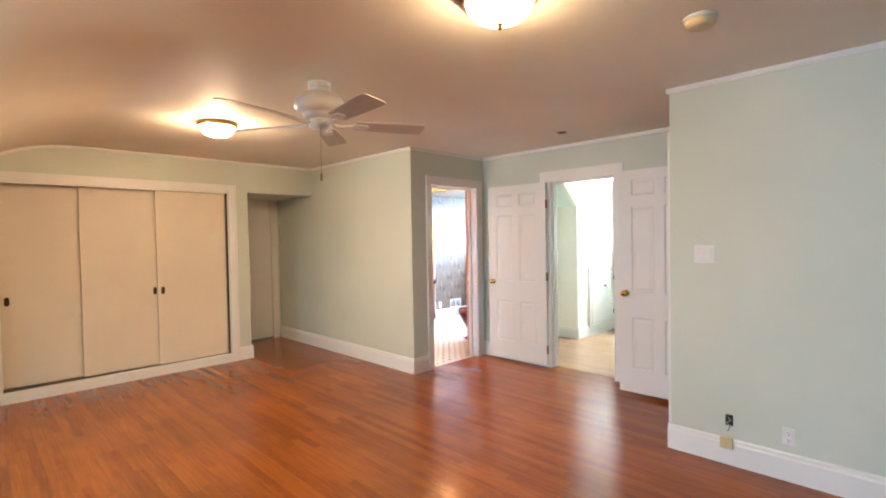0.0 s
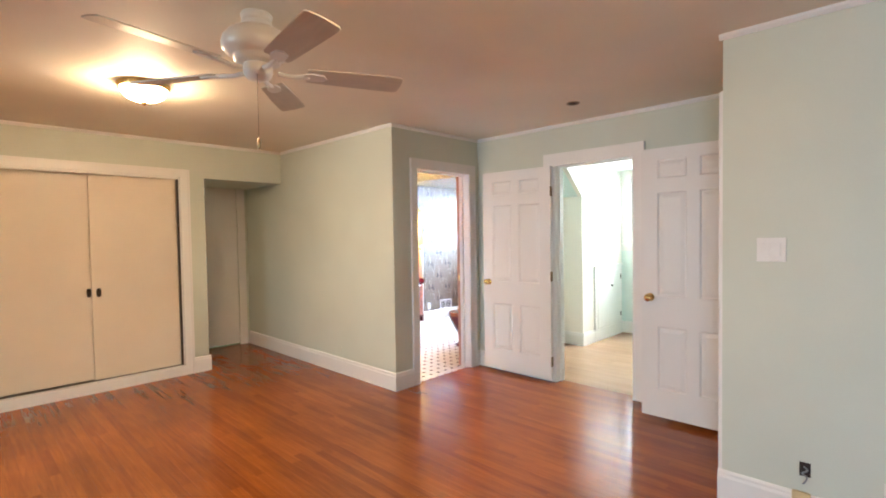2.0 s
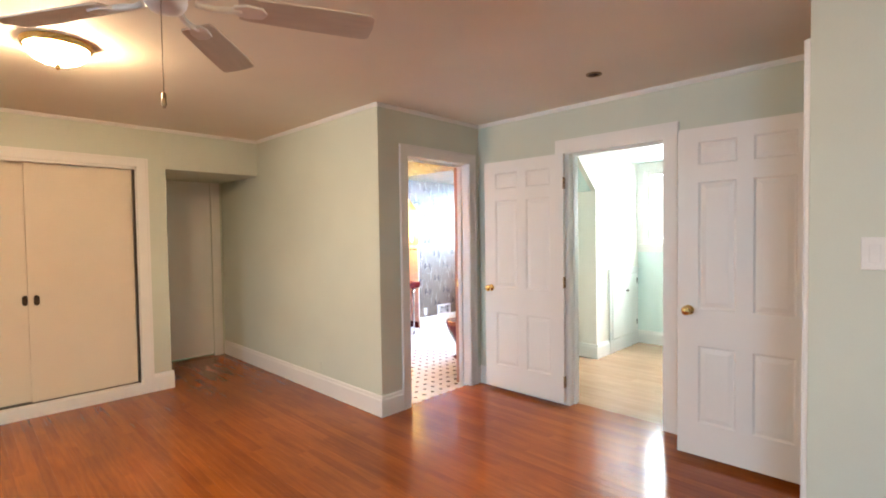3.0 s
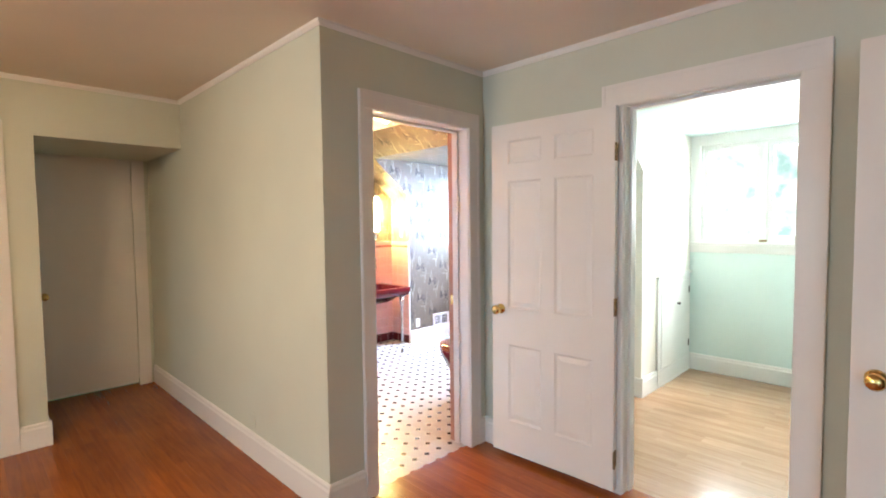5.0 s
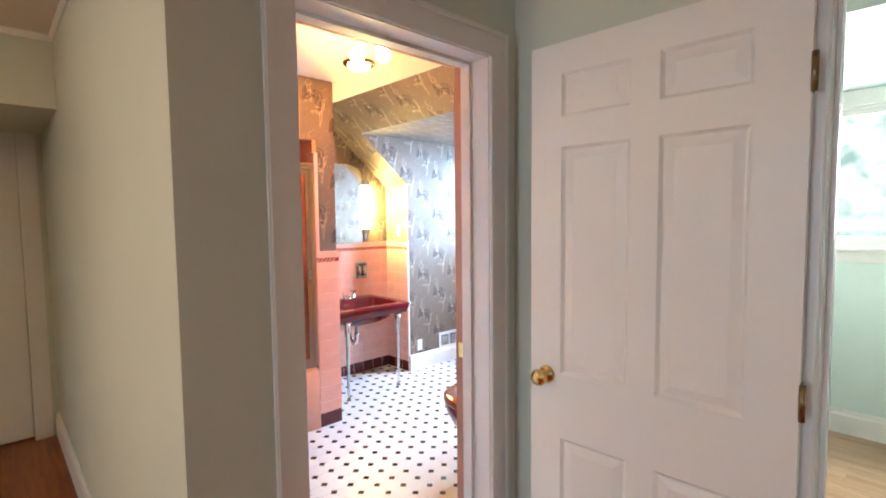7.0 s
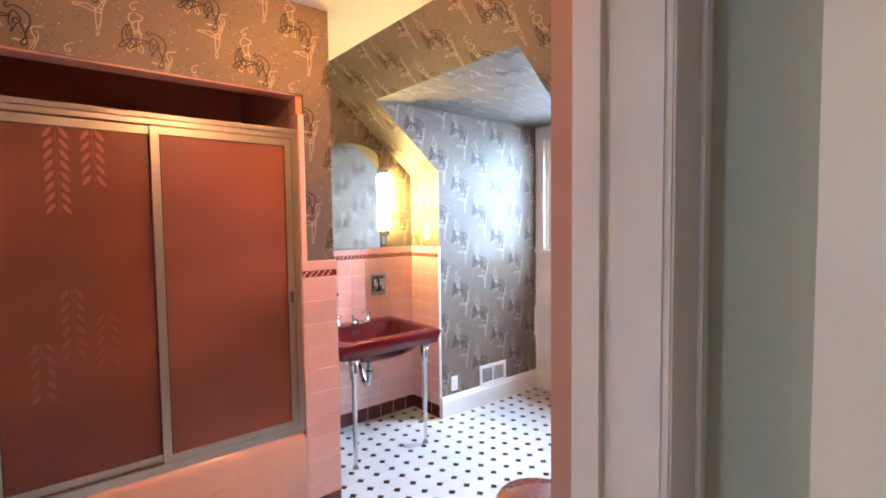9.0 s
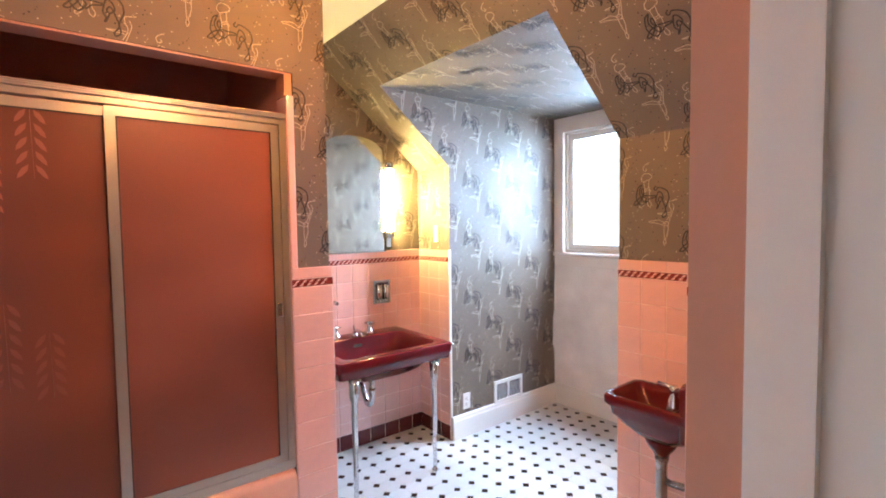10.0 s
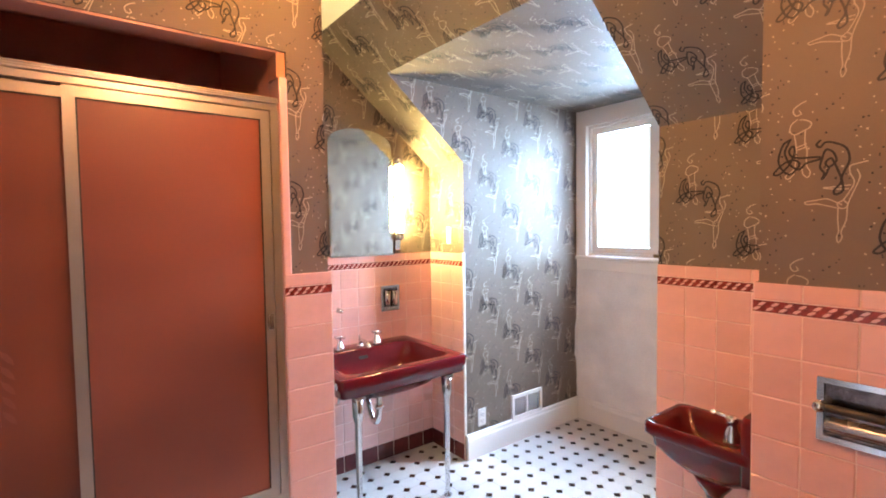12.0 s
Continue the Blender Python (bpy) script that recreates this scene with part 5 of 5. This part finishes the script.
# bathroom ceiling lights
heat = thing("heat_lamp", (-4.82, 4.985, H), "round brass ceiling fitting with an amber glass lens", "ceiling light")
part("rim", lathe([(0, -0.0005), (0.098, -0.0005), (0.100, -0.008), (0.090, -0.020), (0.072, -0.022), (0.068, -0.014), (0, -0.012)], 32), M_BRASS, heat)
part("lens", lathe([(0.067, -0.015), (0.065, -0.026), (0.056, -0.040), (0.035, -0.051), (0, -0.055)], 28), M_AMBER, heat, "glowing amber lens")
bulb = thing("ceiling_light", (-4.17, 4.61, H), "short brass ceiling fitting with two bare lit bulbs", "ceiling light")
part("canopy", lathe([(0, -0.0005), (0.070, -0.0005), (0.073, -0.008), (0.064, -0.022), (0.030, -0.034), (0.010, -0.040), (0.010, -0.106), (0.036, -0.110), (0.036, -0.122), (0, -0.128)], 28), M_DKBRASS, bulb)
for s in (-1, 1):
    tilt = pose(s * 0.026, s * 0.027, -0.112, 0, s * -14, 46)
    part("socket", lathe([(0, 0), (0.019, 0), (0.021, -0.012), (0.021, -0.034), (0.017, -0.040), (0, -0.040)], 18, tilt), M_BRASS, bulb)
    part("bulb", lathe([(0, -0.041), (0.013, -0.042), (0.018, -0.054), (0.029, -0.076), (0.032, -0.092), (0.027, -0.110), (0.014, -0.121), (0, -0.124)], 20, tilt), M_BULB, bulb, "glowing bulb")

skirting("baseboard", [("x", CX0, NY1 + 0.004, WY, 1), ("y", WY, CX0, CX1, -1), ("x", CX1, NY1 + 0.004, WY, -1)], M_TRIM, 0.155)
struct("trim", boxes((CX0 - 0.002, NY1 - 0.008, 0.155, CX0 + 0.006, NY1 + 0.004, 1.255)), M_TRIM, "thin white strip at the tile edge", "trim")
torn = bmesh.new()
zz = [0.16 + 0.052 * k for k in range(19)]
edge = [0.012 + 0.018 * abs(noise.noise(Vector((k * 0.9, 3.1, 0)))) + (0.02 if 5 < k < 11 else 0) for k in range(19)]
for (za, a), (zb, b) in zip(zip(zz, edge), zip(zz[1:], edge[1:])):
    torn.faces.new([torn.verts.new(p) for p in ((CX0 + 0.0022, WY - a, za), (CX0 + 0.0022, WY - 0.0005, za), (CX0 + 0.0022, WY - 0.0005, zb), (CX0 + 0.0022, WY - b, zb))])
part("torn_edge", torn, M_PLASTER, w_cheek, "torn wallpaper edge baring plaster")


# ---- outside ----
def backdrop_material():
    m = bpy.data.materials.new("bright_hazy_trees")
    m.use_nodes = True
    nt = m.node_tree
    nt.nodes.remove(nt.nodes["Principled BSDF"])
    em = nt.nodes.new("ShaderNodeEmission")
    tc = nt.nodes.new("ShaderNodeTexCoord")
    n = nt.nodes.new("ShaderNodeTexNoise")
    n.inputs["Scale"].default_value, n.inputs["Detail"].default_value = 0.9, 8
    ramp = nt.nodes.new("ShaderNodeValToRGB")
    ramp.color_ramp.elements[0].position, ramp.color_ramp.elements[0].color = 0.36, (0.30, 0.46, 0.44, 1)
    ramp.color_ramp.elements[1].position, ramp.color_ramp.elements[1].color = 0.58, (1.0, 1.0, 1.0, 1)
    nt.links.new(tc.outputs["Object"], n.inputs["Vector"])
    # trees to the east; to the west painted white as bathroom window glare
    xyz, glare, add = (nt.nodes.new("ShaderNode" + k) for k in ("SeparateXYZ", "MapRange", "Math"))
    glare.inputs[1].default_value, glare.inputs[2].default_value = -9.0, -14.0
    glare.inputs[3].default_value, glare.inputs[4].default_value = 0.0, 0.30
    nt.links.new(tc.outputs["Object"], xyz.inputs[0])
    nt.links.new(xyz.outputs[0], glare.inputs[0])
    nt.links.new(n.outputs[0], add.inputs[0])
    nt.links.new(glare.outputs[0], add.inputs[1])
    nt.links.new(add.outputs[0], ramp.inputs[0])
    nt.links.new(ramp.outputs[0], em.inputs[0])
    em.inputs[1].default_value = 2.0
    nt.links.new(em.outputs[0], nt.nodes["Material Output"].inputs[0])
    return m


M_FAR = backdrop_material()
struct("backdrop", boxes((-40, 30, -3.2, 30, 30.1, 22)), M_FAR, "hazy bright trees and sky beyond the windows", "backdrop")


# ---- wallpaper print ----
STROKES_W = [
    [(24, 12), (4, 4), (-14, -14), (-6, -34), (10, -30), (4, -18)],
    [(0, -47), (-20, -65), (-22, -90), (-7, -100), (14, -92), (36, -80), (40, -65), (22, -53), (6, -50)],
    [(-10, -97), (-4, -135), (-2, -185), (-10, -225), (-34, -245), (-26, -257), (-7, -240)],
    [(23, -90), (23, -135), (30, -165), (28, -210), (40, -235), (33, -255), (18, -240), (16, -210)],
    [(-2, -147), (28, -136)], [(-2, -157), (30, -147)],
    [(196, -215), (168, -221), (150, -227), (150, -250), (160, -272), (160, -290), (148, -315), (133, -340), (118, -350), (123, -365), (138, -367), (146, -353), (133, -340)],
    [(153, -290), (113, -293), (78, -295), (108, -301), (148, -303)],
    [(130, -355), (113, -345), (88, -333), (58, -337), (36, -340), (26, -343), (33, -351), (58, -349), (83, -355), (116, -365)],
    [(120, -365), (120, -405), (123, -445), (118, -465), (123, -483), (133, -465), (130, -445), (143, -405), (146, -355), (163, -305), (176, -265), (168, -240)],
]
STROKES_B = [
    [(-20, -115), (-42, -130), (-54, -165), (-56, -195), (-42, -225), (-22, -240), (-2, -225), (8, -205), (-7, -190), (-32, -195), (-52, -210), (-72, -235), (-52, -237), (-22, -205)],
    [(-22, -205), (-7, -165), (-12, -140), (-24, -155), (-17, -175), (8, -185), (58, -187), (68, -195), (28, -205), (8, -225), (-17, -210), (-32, -180), (-37, -155), (-20, -115)],
    [(68, -130), (56, -145), (68, -155), (80, -140), (103, -143), (138, -165), (148, -205), (138, -235), (128, -265), (133, -305), (113, -320), (108, -305), (128, -275), (113, -225)],
    [(113, -225), (98, -195), (83, -210), (93, -225), (113, -205), (103, -175), (83, -165), (73, -195), (68, -225), (80, -245), (73, -265), (83, -255), (93, -225)],
]
MOTIF = [(0, [Vector((p[0], p[1], 0)) * 0.0007 for p in s]) for s in STROKES_W] + [(1, [Vector((p[0], p[1], 0)) * 0.0007 for p in s]) for s in STROKES_B]
MOTIF = [(c, spline(s, 3)) for c, s in MOTIF]
_rng = random.Random(7)
SPECKS = [(_rng.random() < 0.45, _rng.uniform(-0.07, 0.17), _rng.gauss(-0.17, 0.10), _rng.uniform(0.0015, 0.0028)) for _ in range(80)]


def paper_print(parent, o, u, v, inside, ur, vr, phase=(0.0, 0.0)):
    """Prints the figured pattern on the plane o + a u + b v wherever inside(a, b)."""
    o, u, v = Vector(o), Vector(u), Vector(v)
    nrm = u.cross(v).normalized()
    vs, fs, ms = [], [], []

    def quad(pts, mi):
        c = sum((p[0] for p in pts)) / 4, sum((p[1] for p in pts)) / 4
        if inside(*c):
            k = len(vs)
            vs.extend(o + u * a + v * b + nrm * (0.0012 + 0.0003 * mi) for a, b in pts)
            fs.append((k, k + 1, k + 2, k + 3))
            ms.append(mi)
    cw, rh, hw = 0.2, 0.388, 0.0014
    for i in range(int((ur[0] - phase[0]) / cw) - 2, int((ur[1] - phase[0]) / cw) + 2):
        for j in range(int((vr[0] - phase[1]) / rh) - 2, int((vr[1] - phase[1]) / rh) + 3):
            mu, mv = phase[0] + i * cw, phase[1] + (j + 0.5 * (i % 2)) * rh
            if mu < ur[0] - 0.2 or mu > ur[1] + 0.1 or mv < vr[0] - 0.1 or mv > vr[1] + 0.4:
                continue
            for mi, line in MOTIF:
                for p, q in zip(line, line[1:]):
                    d = q - p
                    if d.length < 1e-6:
                        continue
                    s = Vector((-d.y, d.x, 0)).normalized() * (hw + 0.0010 * mi)
                    e = d.normalized() * hw * 0.5
                    quad([(mu + w.x, mv + w.y) for w in (p - s - e, q - s + e, q + s + e, p + s - e)], mi)
            for white, a, b, r in SPECKS:
                quad([(mu + a + x * r, mv + b + y * r) for x, y in ((-1, -0.6), (0.8, -1), (1, 0.7), (-0.7, 1))], 0 if white else 1)
    me = bpy.data.meshes.new("printed_pattern")
    me.from_pydata(vs, [], fs)
    me.materials.append(M_INK_W)
    me.materials.append(M_INK_B)
    me.polygons.foreach_set("material_index", ms)
    ob = new("printed_pattern", me)
    ob.parent = parent
    return tagged(ob, "cream and black line drawn scribble pattern", kind="stuff")


TT = 1.252
paper_print(w_header, (SX, 0, 0), (0, 1, 0), (0, 0, 1), lambda a, b: 3.72 < a < 4.955 and 2.022 < b < H, (3.72, 4.96), (2.0, H), (0.1, 0.12))
paper_print(w_pier, (SX, 0, 0), (0, 1, 0), (0, 0, 1), lambda a, b: 4.956 < a < NY0 - 0.002 and TT < b < H, (4.9, NY0), (TT, H), (0.1, 0.12))
paper_print(w_niche, (NX, 0, 0), (0, 1, 0), (0, 0, 1), lambda a, b: NY0 < a < NY1 and TT < b < min(H, KZ + (NY1 - a) * 0.8457), (NY0, NY1), (TT, H), (0.02, 0.05))
paper_print(w_kneel, (0, NY1, 0), (1, 0, 0), (0, 0, 1), lambda a, b: NX < a < CX0 and TT < b < KZ, (NX, CX0), (TT, KZ), (0.05, 0.1))
in_cheek = lambda a, b: (a > NY1 and 0.157 < b < DZ or b > KZ + (NY1 - a) * 0.8457 and b < DZ) and a < WY - 0.012
paper_print(w_cheek, (CX0, 0, 0), (0, 1, 0), (0, 0, 1), in_cheek, (SM, WY), (0.15, DZ), (0.135, 0.09))
paper_print(w_kneer, (0, NY1, 0), (1, 0, 0), (0, 0, 1), lambda a, b: CX1 < a < PX and TT < b < KZ, (CX1, PX), (TT, KZ), (0.09, -0.09))
paper_print(w_pierr, (0, PY, 0), (1, 0, 0), (0, 0, 1), lambda a, b: PX < a < BE and TT < b < H, (PX, BE), (TT, H), (-0.067, 0.145))
ls = math.hypot(NY1 - SB, H - KZ)
sv = Vector((0, -(NY1 - SB) / ls, (H - KZ) / ls))
in_slope = lambda a, b: 0 < b < ls and (NX < a < CX0 or CX1 < a < PX or (CX0 <= a <= CX1 and b > ls * (NY1 - SM) / (NY1 - SB)))
paper_print(w_slope, (0, NY1, KZ), (1, 0, 0), sv, in_slope, (NX, PX), (0, ls), (0.12, 0.2))
paper_print(bpy.data.objects["ceiling_dormer"], (0, WY, DZ), (1, 0, 0), (0, -1, 0), lambda a, b: CX0 < a < CX1 and 0.02 < b < WY - SM, (CX0, CX1), (0, WY - SM), (0.06, 0.1))
paper_print(bpy.data.objects["wall_dormer_cheek_far"], (CX1, 0, 0), (0, -1, 0), (0, 0, 1), lambda a, b: in_cheek(-a, b), (-WY, -SM), (0.15, DZ))
paper_print(bpy.data.objects["wall_bath_east"], (BE, 0, 0), (0, -1, 0), (0, 0, 1), lambda a, b: TT < b < H and -PY < a < -BY1 - 0.1, (-PY, -BY1), (TT, H))

# ---- wall tiles ----
_tiles = {}


def tile_mesh(w, h, material, d=0.007):
    """One glazed tile in the local xz plane, facing -y, its corner at the origin."""
    key = (round(w, 3), round(h, 3), material.name)
    if key not in _tiles:
        e = 0.0025
        vs = [(0, 0, 0), (w, 0, 0), (w, 0, h), (0, 0, h), (0, -d + e, 0), (w, -d + e, 0), (w, -d + e, h), (0, -d + e, h), (e, -d, e), (w - e, -d, e), (w - e, -d, h - e), (e, -d, h - e)]
        fs = [(8, 9, 10, 11)]
        for a, b in ((0, 4), (4, 8)):
            fs += [(a + i, a + (i + 1) % 4, b + (i + 1) % 4, b + i) for i in range(4)]
        me = bpy.data.meshes.new("tile")
        me.from_pydata(vs, [], fs)
        me.materials.append(material)
        _tiles[key] = me
    return _tiles[key]


def tiled(parent, m, length, top=TT, base=0.10, reverse=False, from_z=0.0, columns=0):
    """A wainscot of pink tiles: cap, leaf border, square tiles, maroon base. m: frame with x along the wall, facing -y."""
    g, p = 0.002, 0.1105
    part("tile_bed", boxes((0, -0.0085, from_z + 0.001, length, 0.0, top - 0.004)), M_GROUT, parent, "", m)

    def put(x, z, w, h, material, name="tile"):
        if w < 0.006 or h < 0.006:
            return
        o = new(name, tile_mesh(w - g, h - g, material))
        o.parent = parent
        o.matrix_local = m @ Matrix.Translation((x + g / 2, -0.0035, z + g / 2))
    n = columns or int(math.ceil(length / p - 0.02))
    xs = [min(i * p, length) for i in range(n + 1)]
    xs[-1] = length
    if reverse:
        xs = [length - x for x in xs][::-1]
    zc, zb = top - 0.046, top - 0.046 - 0.034
    for a, b in zip(xs, xs[1:]):
        put(a, zc, b - a, top - zc, M_PINK, "cap_tile")
    bm = bmesh.new()
    box(bm, 0, -0.0095, zb + 0.002, length, -0.002, zc - 0.002)
    k = len(bm.faces)
    q = 0.030
    for i in range(int(length / q)):
        cx, cz = (i + 0.5) * q, (zb + zc) / 2
        for s in (-1, 1):
            c = Vector((cx + s * 0.006, -0.0102, cz + s * 0.0065))
            d, e = Vector((0.9, 0, 0.43)), Vector((-0.43, 0, 0.9))
            bm.faces.new([bm.verts.new(c + d * x + e * y) for x, y in ((-0.011, 0), (-0.003, -0.0042), (0.006, -0.003), (0.011, 0), (0.004, 0.0042), (-0.005, 0.003))])
    bm.faces.ensure_lookup_table()
    for f in bm.faces[k:]:
        f.material_index = 1
    part("border", bm, [M_RED, M_PINK], parent, "dark red leaf border", m)
    z = zb
    while z > from_z + base + 0.01:
        z0 = max(z - p, from_z + base)
        for a, b in zip(xs, xs[1:]):
            put(a, z0, b - a, z - z0, M_PINK)
        z = z0
    if base:
        for a, b in zip(xs, xs[1:]):
            put(a, from_z, b - a, base, M_MAROON_T, "base_tile")


M_RED = mat("dark_red_glaze", (0.22, 0.03, 0.025), 0.18, vary=0.25, scale=60, bump=0.01, coat=0.3)
tiled(w_niche, pose(NX, NY0, 0, 0, 0, 90), NY1 - NY0)
tiled(w_kneel, pose(NX + 0.011, NY1, 0), CX0 - NX - 0.015)
tiled(w_pier, pose(SX, 4.926, 0, 0, 0, 90), NY0 - 4.926 + 0.010, columns=1)
tiled(w_kneer, pose(CX1, NY1, 0), PX - CX1 - 0.011)
tiled(w_pierr, pose(PX - 0.010, PY, 0), BE - PX + 0.010)
tiled(w_pierr, pose(PX, NY1, 0, 0, 0, -90), NY1 - PY, reverse=True)
part("soffit", boxes((SX - 0.10, 3.802, 2.012, SX - 0.006, 4.9235, 2.0196), (SX - 0.10, 4.9245, 1.932, SX - 0.012, 4.9545, 2.0196)), mat("salmon_soffit_paint", (0.56, 0.27, 0.20), 0.3, vary=0.04, scale=3, bump=0.01), w_header, "salmon painted soffit of the shower opening")
part("edge_tile", bbox(SX - 0.10, 4.9245, 0.445, SX + 0.009, 4.954, 1.93, 0.006, 3), M_PINK, w_pier, "pink bullnose edge tiles")

# ---- bathroom floor tiles ----
P, C = 0.104, 0.0235
oct_pts = [(C, 0), (P - C, 0), (P, C), (P, P - C), (P - C, P), (C, P), (0, P - C), (0, C)]


def flat_tile(pts, g, z0=-0.0028, z1=0.0012):
    cx, cy = sum(p[0] for p in pts) / len(pts), sum(p[1] for p in pts) / len(pts)
    r = math.hypot(pts[0][0] - cx, pts[0][1] - cy)

    def shrink(k):
        return [(cx + (x - cx) * (1 - k / r), cy + (y - cy) * (1 - k / r)) for x, y in pts]
    n = len(pts)
    vs = [(x, y, z0) for x, y in shrink(g)] + [(x, y, z1 - 0.0006) for x, y in shrink(g)] + [(x, y, z1) for x, y in shrink(g + 0.001)]
    fs = [tuple(range(2 * n, 3 * n))]
    for a in (0, n):
        fs += [(a + i, a + (i + 1) % n, a + n + (i + 1) % n, a + n + i) for i in range(n)]
    return vs, fs


ov, of = flat_tile(oct_pts, 0.0008)
dv, df = flat_tile([(C - 0.001, 0), (0, C - 0.001), (-C + 0.001, 0), (0, -C + 0.001)], 0.0011)


def data(name, vs, fs, material):
    me = bpy.data.meshes.new(name)
    me.from_pydata(vs, [], fs)
    me.materials.append(material)
    return me


o_me, d_me = data("tile", ov, of, M_WHITE_T), data("dot_tile", dv, df, M_DOT_T)
rest = {0: ([], []), 1: ([], [])}
for i in range(-6, 21):
    for j in range(-24, 12):
        x, y = -5.673 + i * P, 6.13 + j * P
        if not (NX - 0.02 < x < XB - 0.13 and 3.70 < y < WY - 0.06) or (x < SX - 0.1 and y < 4.95):
            continue
        near = x > -5.30 and 4.05 < y < 6.75
        for k, (me, vs, fs, nm) in enumerate(((o_me, ov, of, "tile"), (d_me, dv, df, "dot_tile"))):
            if near:
                o = new(nm, me)
                o.parent = floor_bath
                o.location = (x, y, 0)
            else:
                n0 = len(rest[k][0])
                rest[k][0].extend((p[0] + x, p[1] + y, p[2]) for p in vs)
                rest[k][1].extend(tuple(q + n0 for q in f) for f in fs)
for k, nm, m in ((0, "tiles", M_WHITE_T), (1, "dot_tiles", M_DOT_T)):
    o = new(nm, data(nm, *rest[k], m))
    o.parent = floor_bath
    tagged(o, "octagon floor tiles" if k == 0 else "dark square floor dots", kind="stuff")

# ---- oak strips ----
BW = 0.0572
LENS = [0.5, 0.72, 0.95, 1.2, 1.5, 1.85]
_rng = random.Random(11)


def strip(l):
    e, g = 0.0004, 0.0001
    w = BW
    vs = [(g, g, -0.013), (l - g, g, -0.013), (l - g, w - g, -0.013), (g, w - g, -0.013), (g, g, -0.0003), (l - g, g, -0.0003), (l - g, w - g, -0.0003), (g, w - g, -0.0003), (g + e, g + e, 0), (l - g - e, g + e, 0), (l - g - e, w - g - e, 0), (g + e, w - g - e, 0)]
    fs = [(8, 9, 10, 11)]
    for a in (0, 4):
        fs += [(a + i, a + (i + 1) % 4, a + 4 + (i + 1) % 4, a + 4 + i) for i in range(4)]
    return vs, fs


_boards = {l: data("floorboard", *strip(l), M_OAK) for l in LENS}
floor_ob, floor_dr = bpy.data.objects["floor"], bpy.data.objects["floor_dressing"]
joined, joined_l = ([], []), None
count = 0
row = 0
y = Y0
while y < 7.4:
    if y > YD + 0.045:
        spans, target = [(RX0, RX1)], joined_l
    elif y > YS - 0.02:
        spans, target = [(XB - 0.045, 0.54)], joined
    elif y > 2.68:
        spans, target = [(-6.56, XE)], joined
    else:
        spans, target = [(XW - 0.02, XE)], joined
    for a, b in spans:
        x = a
        first = True
        while x < b - 0.01:
            l = _rng.choice(LENS)
            if first:
                l = _rng.choice(LENS[:4])
                first = False
            cut = x + l > b - 0.2
            if cut:
                l = b - x
            mid = x + l / 2
            if target is joined and not cut and -5.3 < mid < -0.9 and 1.0 < y < 4.5 and count < 300:
                o = new("floorboard", _boards[l])
                o.parent = floor_ob
                o.location = (x, y, 0)
                count += 1
            elif target is joined_l:
                o = new("floorboard", data("floorboard", *strip(l), M_OAK_L))
                o.parent = floor_dr
                o.location = (x, y, 0)
            else:
                vs, fs = strip(l)
                n0 = len(target[0])
                target[0].extend((p[0] + x, p[1] + y, p[2]) for p in vs)
                target[1].extend(tuple(q + n0 for q in f) for f in fs)
            x += l
    y += BW
o = new("floorboards", data("floorboards", *joined, M_OAK_S))
o.parent = floor_ob
tagged(o, "reddish oak floor strips", kind="stuff")
